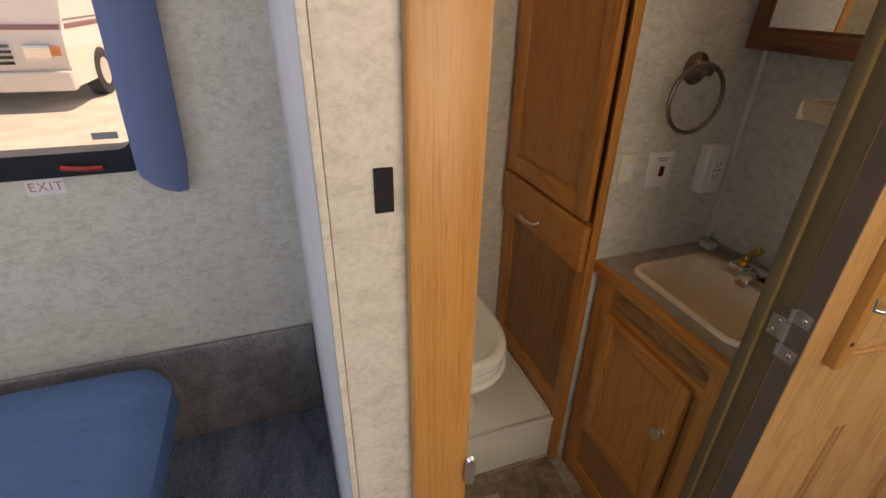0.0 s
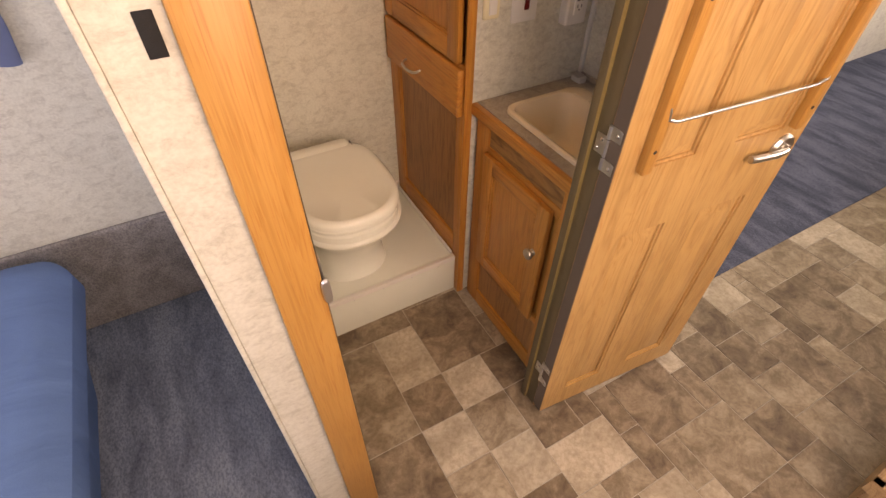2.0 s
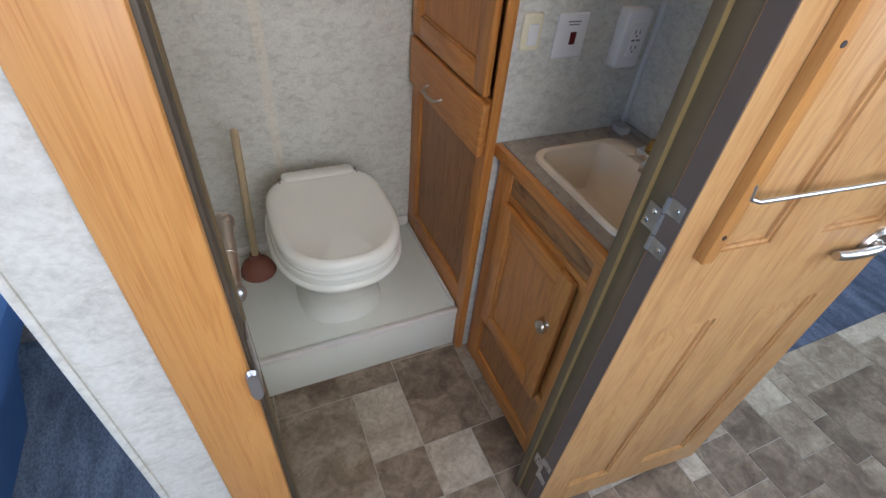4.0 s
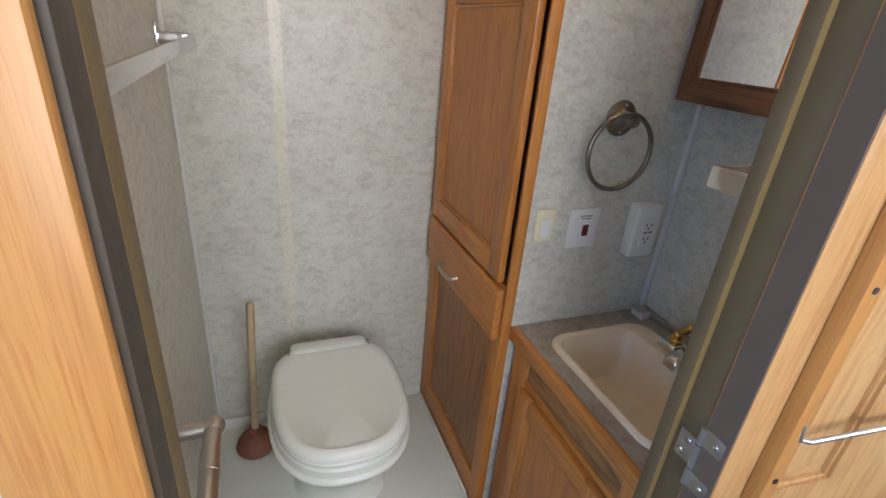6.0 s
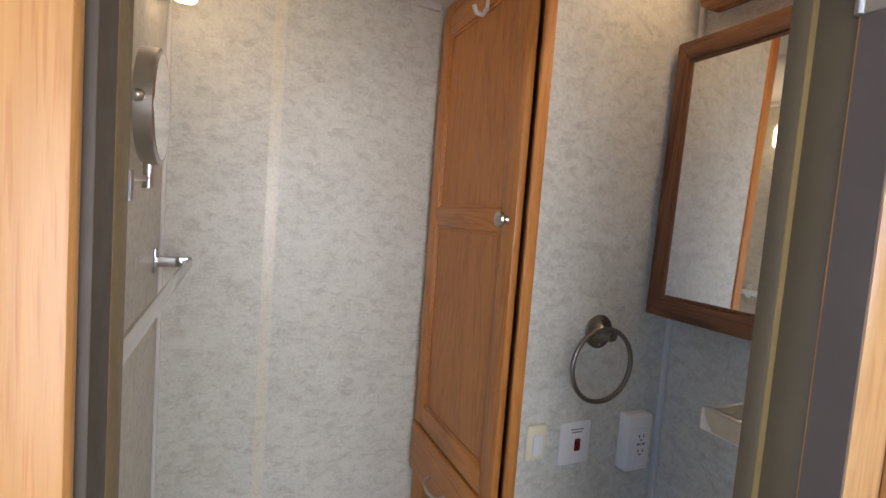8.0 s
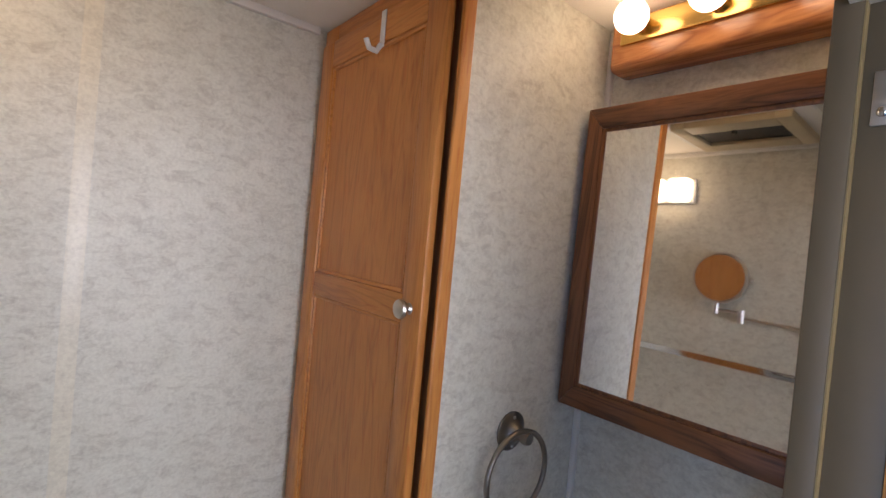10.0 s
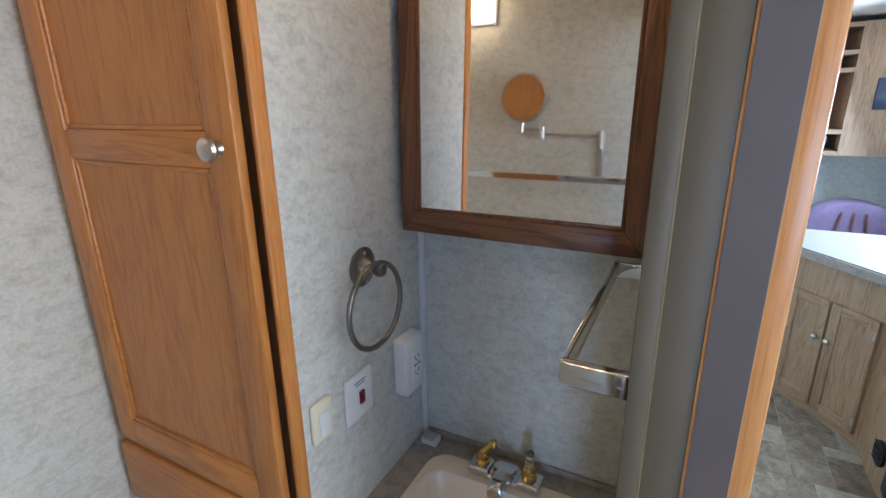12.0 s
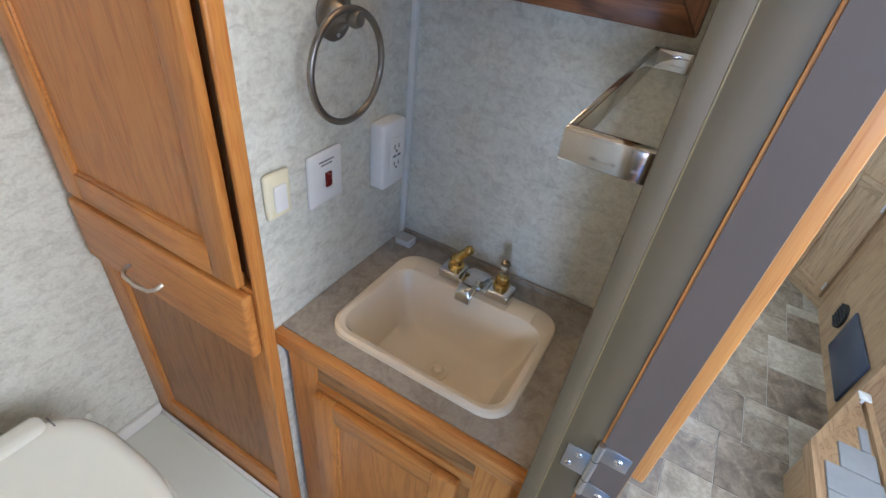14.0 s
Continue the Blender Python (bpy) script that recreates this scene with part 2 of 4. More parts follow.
TAPE = wallpaper("cream_seam_tape", (0.745, 0.715, 0.60), (0.68, 0.65, 0.54), (0.57, 0.54, 0.45), 0.3)
# Concrete lifted towards white for sunlight stronger than the sun lamp gives.
ASPHALT = plain("glare_lifted_concrete", (0.68, 0.67, 0.65), 0.9, vary=0.25, scale=2)
COACH = plain("white_gelcoat", (0.80, 0.80, 0.79), 0.25, vary=0.04)
COACH_GLASS = plain("coach_dark_glass", (0.09, 0.12, 0.15), 0.06)
COACH_RED = plain("maroon_stripe", (0.20, 0.055, 0.045), 0.35)
AMBER = plain("amber_marker", (0.75, 0.25, 0.04), 0.3)
TYRE = plain("tyre_rubber", (0.025, 0.025, 0.026), 0.8)
TREE_BACK = plain("hill_backdrop", (0.20, 0.22, 0.17), 0.95, vary=0.4, scale=0.3)


# ---- building helpers ----
def box(bm, x0, x1, y0, y1, z0, z1, bev=0.0, seg=2):
    r = bmesh.ops.create_cube(bm, size=1.0, matrix=Matrix.Translation(((x0 + x1) / 2, (y0 + y1) / 2, (z0 + z1) / 2)) @ Matrix.Diagonal((abs(x1 - x0), abs(y1 - y0), abs(z1 - z0), 1)))
    if bev:
        edges = list({e for v in r["verts"] for e in v.link_edges})
        bmesh.ops.bevel(bm, geom=edges, offset=bev, segments=seg, profile=0.5, affect="EDGES")
    return bm


def boxm(*a, **k):
    return box(bmesh.new(), *a, **k)


def cyl(bm, p, q, r, seg=20, r2=None):
    p, q = Vector(p), Vector(q)
    d = q - p
    m = Matrix.Translation((p + q) / 2) @ d.to_track_quat("Z", "Y").to_matrix().to_4x4()
    bmesh.ops.create_cone(bm, cap_ends=True, segments=seg, radius1=r, radius2=r if r2 is None else r2, depth=d.length, matrix=m)
    return bm


def cylm(*a, **k):
    return cyl(bmesh.new(), *a, **k)


def ball(bm, c, r, scale=(1, 1, 1), u=20, v=12):
    bmesh.ops.create_uvsphere(bm, u_segments=u, v_segments=v, radius=r, matrix=Matrix.Translation(c) @ Matrix.Diagonal((*scale, 1)))
    return bm


def lathe(bm, profile, m=None, seg=28):
    """profile: (radius, height) pairs; closed at both ends."""
    rings = []
    for r, h in profile:
        rings.append([bm.verts.new(Vector((r * math.cos(2 * math.pi * i / seg), r * math.sin(2 * math.pi * i / seg), h))) for i in range(seg)])
    for a, b in zip(rings, rings[1:]):
        for i in range(seg):
            bm.faces.new((a[i], a[(i + 1) % seg], b[(i + 1) % seg], b[i]))
    bm.faces.new(rings[0][::-1])
    bm.faces.new(rings[-1])
    if m is not None:
        bmesh.ops.transform(bm, matrix=m, verts=[v for r in rings for v in r])
    bmesh.ops.recalc_face_normals(bm, faces=bm.faces)
    return bm


def oval(z, cx, cy, rx, ry_back, ry_front, power=2.4, seg=48):
    """An egg-shaped ring, blunter to the back (+y)."""
    out = []
    for i in range(seg):
        a = 2 * math.pi * i / seg
        c, s = math.cos(a), math.sin(a)
        ry = ry_back if s > 0 else ry_front
        p = power if s <= 0 else power + 0.9
        k = (abs(c) ** p + abs(s) ** p) ** (-1 / p)
        out.append(Vector((cx + rx * c * k, cy + ry * s * k, z)))
    return out


def rrect(z, x0, x1, y0, y1, r, n=6):
    out = []
    for cx, cy, a0 in ((x1 - r, y1 - r, 0), (x0 + r, y1 - r, 90), (x0 + r, y0 + r, 180), (x1 - r, y0 + r, 270)):
        for i in range(n + 1):
            a = radians(a0 + 90 * i / n)
            out.append(Vector((cx + r * math.cos(a), cy + r * math.sin(a), z)))
    return out


def loft(bm, rings, cap0=True, cap1=True):
    vs = [[bm.verts.new(p) for p in r] for r in rings]
    n = len(vs[0])
    for a, b in zip(vs, vs[1:]):
        for i in range(n):
            bm.faces.new((a[i], a[(i + 1) % n], b[(i + 1) % n], b[i]))
    if cap0:
        bm.faces.new(vs[0][::-1])
    if cap1:
        bm.faces.new(vs[-1])
    bmesh.ops.recalc_face_normals(bm, faces=bm.faces)
    return bm


def tube(bm, pts, r, seg=10):
    """A round wire along a polyline, mitred at its bends."""
    pts = [Vector(p) for p in pts]
    rings = []
    up = Vector((0.13, 0.31, 0.94)).normalized()
    for i, p in enumerate(pts):
        d = (pts[min(i + 1, len(pts) - 1)] - pts[max(i - 1, 0)]).normalized()
        u = d.cross(up)
        if u.length < 0.05:
            u = d.cross(Vector((1, 0, 0)))
        u.normalize()
        w = d.cross(u).normalized()
        rings.append([p + r * (math.cos(2 * math.pi * k / seg) * u + math.sin(2 * math.pi * k / seg) * w) for k in range(seg)])
    return loft(bm, rings)


def ring_torus(bm, c, R, r, m3, seg=56, sub=10):
    pts = []
    for i in range(seg):
        a = 2 * math.pi * i / seg
        d = m3 @ Vector((math.cos(a), math.sin(a), 0))
        n = m3 @ Vector((0, 0, 1))
        pts.append([bm.verts.new(Vector(c) + d * (R + r * math.cos(2 * math.pi * k / sub)) + n * r * math.sin(2 * math.pi * k / sub)) for k in range(sub)])
    for i in range(seg):
        a, b = pts[i], pts[(i + 1) % seg]
        for k in range(sub):
            bm.faces.new((a[k], a[(k + 1) % sub], b[(k + 1) % sub], b[k]))
    bmesh.ops.recalc_face_normals(bm, faces=bm.faces)
    return bm


def world_of(ob):
    m = ob.matrix_basis.copy()
    return m if ob.parent is None else world_of(ob.parent) @ m


def mesh_of(name, bm, mat, smooth=True):
    me = bpy.data.meshes.new(name)
    bm.to_mesh(me)
    bm.free()
    me.materials.append(mat)
    if smooth:
        me.polygons.foreach_set("use_smooth", [True] * len(me.polygons))
        me.set_sharp_from_angle(angle=radians(38))
    return me


def thing(name, loc, label, category, group="", rz=0.0):
    e = new(name)
    e.empty_display_size = 0.05
    e.matrix_basis = pose(*loc, 0, 0, rz)
    return tagged(e, label, category, group)


def part(name, bm, mat, parent, label="", local=False):
    """Links a bmesh, given in world places (or the parent's own), as one part."""
    if not local:
        bm.transform(world_of(parent).inverted())
    ob = new(name, mesh_of(name, bm, mat))
    ob.parent = parent
    return tagged(ob, label)


def solo(name, bm, mat, label, category, group="", kind=""):
    xs = [v.co.copy() for v in bm.verts]
    base = Vector(((min(v.x for v in xs) + max(v.x for v in xs)) / 2, (min(v.y for v in xs) + max(v.y for v in xs)) / 2, min(v.z for v in xs)))
    bm.transform(Matrix.Translation(-base))
    ob = new(name, mesh_of(name, bm, mat))
    ob.location = base
    return tagged(ob, label, category, group, kind)


def structure(name, bm, mat, label="", category=""):
    ob = new(name, mesh_of(name, bm, mat))
    return tagged(ob, label, category, kind="structure")


def raised_panel(bm, x0, x1, z0, z1, y, out, depth=0.010, slope=0.028):
    """A bevelled raised field in the x-z plane at y, rising by depth towards out (+1 or -1 along y)."""
    a = [(x0, z0), (x1, z0), (x1, z1), (x0, z1)]
    b = [(x0 + slope, z0 + slope), (x1 - slope, z0 + slope), (x1 - slope, z1 - slope), (x0 + slope, z1 - slope)]
    va = [bm.verts.new((p, y, q)) for p, q in a]
    vb = [bm.verts.new((p, y + out * depth, q)) for p, q in b]
    for i in range(4):
        bm.faces.new((va[i], va[(i + 1) % 4], vb[(i + 1) % 4], vb[i]))
    bm.faces.new(vb)
    bm.faces.new(va[::-1])
    bmesh.ops.recalc_face_normals(bm, faces=bm.faces)
    return bm


# ---- the plan ----
CEILING = 2.112
XL, XR = 0.130, 1.238          # inner faces of the bathroom's left wall and mirror wall
YB, YF, YI = 1.46, 0.394, 0.458  # back wall, outer and inner face of the doorway wall
JL, JR = 0.240, 0.796          # the doorway
RV_Y0, RV_X0, RV_X1 = -0.95, -2.4, 5.05
WIN = (-1.50, -0.27, 1.05, 1.80)   # bedroom window: x0, x1, z0, z1


def wall_with_opening(name, axis, pos, thick, a0, a1, z0, z1, holes, mat, label):
    """A wall along x (axis 'y': its plane) with rectangular openings through it."""
    bm = bmesh.new()
    cuts = sorted(holes)
    spans = []
    at = a0
    for h0, h1, q0, q1 in cuts:
        spans += [(at, h0, z0, z1), (h0, h1, z0, q0), (h0, h1, q1, z1)]
        at = h1
    spans.append((at, a1, z0, z1))
    for s0, s1, q0, q1 in spans:
        if s1 - s0 > 1e-4 and q1 - q0 > 1e-4:
            if axis == "y":
                box(bm, s0, s1, pos, pos + thick, q0, q1)
            else:
                box(bm, pos, pos + thick, s0, s1, q0, q1)
    return structure(name, bm, mat, label, "wall")


wall_with_opening("wall_back", "y", YB, 0.05, RV_X0, RV_X1, 0, CEILING, [WIN], PAPER, "grey mottled vinyl wallpaper on the outer wall")
wall_with_opening("wall_hall", "y", RV_Y0 - 0.05, 0.05, RV_X0, RV_X1, 0, CEILING, [(-1.78, -0.52, 1.05, 1.85), (0.03, 1.07, 1.08, 2.02), (2.9, 4.3, 1.2, 1.85)], PAPER, "mottled wallpaper on the hall side wall")
wall_with_opening("wall_end_bedroom", "x", RV_X0 - 0.05, 0.05, RV_Y0, YB, 0, CEILING, [(-0.80, -0.04, 1.08, 1.82)], PAPER, "mottled wallpaper on the bedroom end wall")
structure("wall_end_living", boxm(RV_X1, RV_X1 + 0.05, RV_Y0, YB, 0, CEILING), PAPER, "mottled wallpaper on the living end wall", "wall")
structure("wall_partition", boxm(0.103, XL, YF + 0.012, YB, 0, CEILING), PAPER, "thin partition between bathroom and bedroom", "wall")
structure("wall_partition_bedroom_side", boxm(0.097, 0.103, YF + 0.004, YB, 0, CEILING), WHITE_PAINT, "white painted bedroom side of the partition", "wall")
structure("wall_doorway_left", boxm(0.104, JL - 0.012, YF, YI, 0, CEILING), DIMMED_CREAM, "cream mottled wallpaper beside the bathroom doorway", "wall")
structure("wall_doorway_right", boxm(JR + 0.012, 1.32, YF + 0.0215, YI, 0, CEILING), PAPER, "mottled wallpaper beside the bathroom doorway", "wall")
structure("wall_doorway_head", boxm(JL - 0.012, JR + 0.012, YF, YI, 1.84, CEILING), DIMMED_CREAM, "cream wallpaper over the bathroom doorway", "wall")
structure("wall_mirror", boxm(XR, 1.32, YI, YB, 0, CEILING), PAPER, "mottled wallpaper behind the vanity", "wall")
structure("wall_switch", boxm(0.8445, XR, 0.95, 0.97, 0, CEILING), PAPER, "mottled wallpaper with switches beside the vanity", "wall")
structure("ceiling", boxm(RV_X0, RV_X1, RV_Y0, YB, CEILING, CEILING + 0.05), CEIL, "pale cream ceiling panels", "ceiling")

# cove strips where walls meet, and the seam tapes of the wall panels
structure("trim_corner_mirror", boxm(XR - 0.013, XR, 0.938, 0.95, 0.80, CEILING, bev=0.003), WHITE_TRIM, "narrow pale corner strip", "trim")
structure("trim_corner_back", boxm(XL, XL + 0.009, YB - 0.009, YB, 0.2, CEILING, bev=0.002), WHITE_TRIM, "narrow pale corner strip", "trim")
structure("trim_partition_corner", boxm(0.0955, 0.1035, YF - 0.002, YF + 0.012, 0, CEILING, bev=0.002), DIMMED_CREAM, "cream corner bead on the partition end", "trim")
structure("trim_seam", boxm(0.361, 0.390, YB - 0.0025, YB, 0.20, CEILING), TAPE, "cream seam strip on the wallpaper", "trim")
structure("trim_crown_back", boxm(XL, 0.80, YB - 0.016, YB, CEILING - 0.018, CEILING, bev=0.004), WHITE_TRIM, "pale strip under the ceiling", "trim")
structure("trim_crown_left", boxm(XL, XL + 0.016, YI, YB - 0.016, CEILING - 0.018, CEILING, bev=0.004), WHITE_TRIM, "pale strip under the ceiling", "trim")

# ---- doorway ----
casing = thing("door_casing", (0.2, YF, 0), "honey oak casing board on the bathroom doorway", "door trim")
part("casing_board", boxm(0.168, 0.2365, YF - 0.015, YF, 0, 1.885, bev=0.004), DIMMED_CASING, casing)
part("head_board", boxm(0.168, JR + 0.03, YF - 0.014, YF, 1.885, 1.95, bev=0.004), OAK["x"], casing)


def jamb(name, x0, x1, stop0, stop1, label):
    j = thing(name, ((x0 + x1) / 2, 0.42, 0), label, "door jamb")
    left = x0 < 0.5
    y_stop, y_end = (0.430, 0.461) if left else (0.449, 0.468)
    # The left board takes a darker brown than the right board's taupe.
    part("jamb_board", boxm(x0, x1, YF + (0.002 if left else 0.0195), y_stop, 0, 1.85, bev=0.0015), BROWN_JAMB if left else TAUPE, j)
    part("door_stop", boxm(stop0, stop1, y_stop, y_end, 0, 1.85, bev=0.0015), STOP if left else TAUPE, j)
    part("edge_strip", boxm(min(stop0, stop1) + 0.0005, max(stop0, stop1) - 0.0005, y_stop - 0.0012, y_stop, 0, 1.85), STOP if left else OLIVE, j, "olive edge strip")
    return j


left_jamb = jamb("door_jamb", JL - 0.012, JL, JL - 0.012, JL + 0.0005, "taupe painted doorway jamb with a strike plate")
right_jamb = jamb("door_jamb", JR, JR + 0.012, JR - 0.009, JR + 0.004, "taupe painted doorway jamb with zinc hinges")
part("raw_edge", boxm(JR - 0.001, JR + 0.006, YF + 0.0125, YF + 0.0195, 0, 1.85, bev=0.001), OAK["z"], right_jamb, "raw reddish wood edge")
strike = part("strike_plate", boxm(JL, JL + 0.003, 0.399, 0.426, 0.885, 0.970, bev=0.001), STEEL, left_jamb, "zinc strike plate")
bm = bmesh.new()
loft(bm, [rrect(0, -0.010, 0.010, -0.016, 0.016, 0.009), rrect(0.004, -0.008, 0.008, -0.014, 0.014, 0.007)])
bm.transform(Matrix.Translation((JL - 0.0015, 0.376, 0.925)) @ Matrix.Rotation(radians(90), 4, "X") @ Matrix.Diagonal((0.7, 1.6, 1, 1)))
part("strike_lip", bm, STEEL, strike)
solo("velcro_patch", boxm(0.142, 0.1585, YF - 0.003, YF, 1.279, 1.319, bev=0.001), VELCRO, "black velcro patch stuck on the cream wallpaper", "velcro patch")

# ---- the door, folded back ----
DW, DT = 0.535, 0.035
HINGE = (0.791, 0.411)
PHI = -4.9
door = thing("door_1", (HINGE[0], HINGE[1], 0.0), "honey oak six-panel bathroom door swung wide open with wire towel racks", "door", rz=PHI)
# local: x along the door from its hinge, inner face at y = -DT, z up
bm = boxm(0.004, DW, -DT + 0.0125, 0, 0.02, 1.825, bev=0.002)
part("door_slab", bm, TAUPE_EDGE, door, "taupe painted door edge", local=True)
part("edge_band", boxm(0.002, 0.004, -DT + 0.001, 0, 0.02, 1.825), TAUPE_EDGE, door, "", local=True)


def door_face():
    bm = bmesh.new()
    stile = 0.080
    mid0, mid1 = 0.205, 0.312
    rails = [(0.02, 0.115), (0.753, 0.932), (1.44, 1.51), (1.74, 1.825)]
    y0, y1 = -DT, -DT + 0.0122
    for a, b in ((0.004, stile), (mid0, mid1), (DW - stile, DW)):
        box(bm, a, b, y0, y1, 0.02, 1.825)
    for a, b in rails:
        box(bm, stile, mid0, y0, y1, a, b)
        box(bm, mid1, DW - stile, y0, y1, a, b)
    return bm, stile, mid0, mid1, rails


bm, stile, mid0, mid1, rails = door_face()
part("face_frame", bm, DOOROAK["z"], door, local=True)
for a, b in ((stile, mid0), (mid1, DW - stile)):
    for (_, q0), (q1, _) in zip(rails, rails[1:]):
        bm = boxm(a + 0.0002, b - 0.0002, -DT + 0.0095, -DT + 0.0122, q0 + 0.0002, q1 - 0.0002)
        raised_panel(bm, a + 0.007, b - 0.007, q0 + 0.007, q1 - 0.007, -DT + 0.0094, -1, 0.0084, 0.028)
        for m0, m1, n0, n1 in ((a, a + 0.006, q0, q1), (b - 0.006, b, q0, q1), (a + 0.006, b - 0.006, q0, q0 + 0.006), (a + 0.006, b - 0.006, q1 - 0.006, q1)):
            box(bm, m0, m1, -DT + 0.0045, -DT + 0.0094, n0, n1)
        part("door_panel", bm, DOOROAK["z"], door, local=True)
for sx in (0.052, DW - 0.072):
    bm = boxm(sx, sx + 0.024, -DT - 0.020, -DT, 0.935, 1.80, bev=0.003)
    strip = part("rack_strip", bm, DIMMED_CASING, door, "orange oak batten", local=True)
    for z in (0.985, 1.24, 1.52, 1.76):
        part("screw_hole", cylm((sx + 0.012, -DT - 0.0208, z), (sx + 0.012, -DT - 0.018, z), 0.004, 10), BLACK, strip, "", local=True)
for z in (1.064, 1.395):
    y = -DT - 0.010
    pts = [(0.064, y, z + 0.012), (0.064, y - 0.006, z + 0.013), (0.066, y - 0.008, z + 0.004), (0.070, y - 0.009, z - 0.016), (0.09, y - 0.009, z - 0.024),
           (DW / 2, y - 0.009, z - 0.025), (DW - 0.09, y - 0.009, z - 0.024), (DW - 0.064, y - 0.009, z - 0.016), (DW - 0.060, y - 0.007, z + 0.004), (DW - 0.06, y, z + 0.012)]
    part("wire_rack", tube(bmesh.new(), pts, 0.0032), STEEL, door, "bent steel wire towel rack", local=True)
lever = part("lever_handle", lathe(bmesh.new(), [(0.032, 0), (0.032, 0.004), (0.027, 0.010), (0.012, 0.011), (0.011, 0.018), (0.0, 0.019)], Matrix.Translation((DW - 0.055, -DT, 0.88)) @ Matrix.Rotation(radians(90), 4, "X")), NICKEL, door, "satin nickel lever handle", local=True)
part("lever", tube(bmesh.new(), [(DW - 0.055, -DT - 0.016, 0.88), (DW - 0.075, -DT - 0.020, 0.88), (DW - 0.11, -DT - 0.021, 0.882), (DW - 0.155, -DT - 0.020, 0.885), (DW - 0.168, -DT - 0.017, 0.886)], 0.0085, 12), NICKEL, lever, "", local=True)


def hinge(z):
    h = thing("door_hinge", (HINGE[0], YF + 0.02, z), "zinc butt hinge with screws joining door and jamb", "hinge", "door hinges")
    part("jamb_leaf", boxm(JR - 0.0025, JR, 0.4145, 0.441, z - 0.020, z + 0.020, bev=0.001), STEEL, h)
    knuckle = part("knuckle", cylm((JR - 0.004, 0.4115, z - 0.046), (JR - 0.004, 0.4115, z + 0.046), 0.0042, 14), STEEL, h)
    for dz in (-0.019, 0.019):
        part("knuckle_joint", cylm((JR - 0.004, 0.4115, z + dz - 0.0006), (JR - 0.004, 0.4115, z + dz + 0.0006), 0.0044, 14), BLACK, knuckle)
    for dz in (-0.0345, 0.0345):
        part("door_leaf", boxm(JR - 0.0055, JR - 0.003, 0.3795, 0.4095, z + dz - 0.0125, z + dz + 0.0125, bev=0.001), STEEL, h)
        part("screw", ball(bmesh.new(), (JR - 0.0057, 0.392, z + dz), 0.0042, (0.4, 1, 1), 10, 6), CHROME, h)
    for dz, y in ((-0.010, 0.434), (0.010, 0.427)):
        part("screw", ball(bmesh.new(), (JR - 0.0027, y, z + dz), 0.0042, (0.4, 1, 1), 10, 6), CHROME, h)


for z in (0.205, 0.978, 1.768):
    hinge(z)

# ---- platform, toilet ----
plat = thing("toilet_platform", (0.47, 1.2, 0), "white sheet-covered platform step under the toilet", "platform")
part("step_box", boxm(XL + 0.001, 0.820, 0.972, YB - 0.001, 0, 0.180, bev=0.002), PLATFORM, plat)
part("nosing", boxm(XL + 0.002, 0.818, 0.966, 0.982, 0.166, 0.1865, bev=0.003), WHITE_TRIM, plat, "white corner nosing strip")
part("upstand", boxm(XL + 0.002, 0.818, YB - 0.013, YB - 0.002, 0.180, 0.222, bev=0.003), WHITE_TRIM, plat, "white strip along the wall")
part("side_strip", boxm(0.809, 0.819, 0.992, YB - 0.014, 0.180, 0.192, bev=0.002), WHITE_TRIM, plat)
for i in range(6):
    part("screw", ball(bmesh.new(), (0.19 + i * 0.112, 0.9715, 0.158), 0.0026, (1, 0.5, 1), 8, 6), STEEL, plat)

TX, TY = 0.466, 1.105
toilet = thing("toilet", (TX, 1.16, 0.18), "white plastic camper toilet with its lid closed", "toilet")
bm = bmesh.new()
loft(bm, [oval(0.180, TX + 0.010, 1.19, 0.134, 0.15, 0.151), oval(0.200, TX + 0.010, 1.19, 0.130, 0.15, 0.146), oval(0.26, TX + 0.008, 1.18, 0.119, 0.15, 0.142),
          oval(0.32, TX + 0.006, 1.165, 0.122, 0.16, 0.155), oval(0.39, TX + 0.003, 1.15, 0.138, 0.18, 0.184), oval(0.440, TX, 1.135, 0.158, 0.20, 0.214), oval(0.472, TX, 1.13, 0.170, 0.205, 0.230)])
part("pedestal", bm, PORCELAIN, toilet)
bm = bmesh.new()
loft(bm, [oval(0.472, TX, 1.13, 0.171, 0.205, 0.232), oval(0.476, TX, 1.13, 0.178, 0.208, 0.238), oval(0.483, TX, 1.13, 0.180, 0.209, 0.240), oval(0.489, TX, 1.13, 0.177, 0.208, 0.237),
          oval(0.492, TX, 1.13, 0.172, 0.206, 0.232), oval(0.514, TX, 1.128, 0.170, 0.204, 0.231), oval(0.520, TX, 1.128, 0.165, 0.202, 0.225), oval(0.521, TX, 1.128, 0.15, 0.19, 0.208)])
part("rim", bm, PORCELAIN, toilet, "deep rim with a flared lower lip")
bm = bmesh.new()
loft(bm, [oval(0.523, TX, 1.125, 0.158, 0.19, 0.221, 2.6), oval(0.527, TX, 1.125, 0.166, 0.194, 0.228, 2.6), oval(0.537, TX, 1.125, 0.167, 0.195, 0.229, 2.6), oval(0.541, TX, 1.125, 0.163, 0.193, 0.225, 2.6)])
part("seat", bm, PORCELAIN, toilet)
bm = bmesh.new()
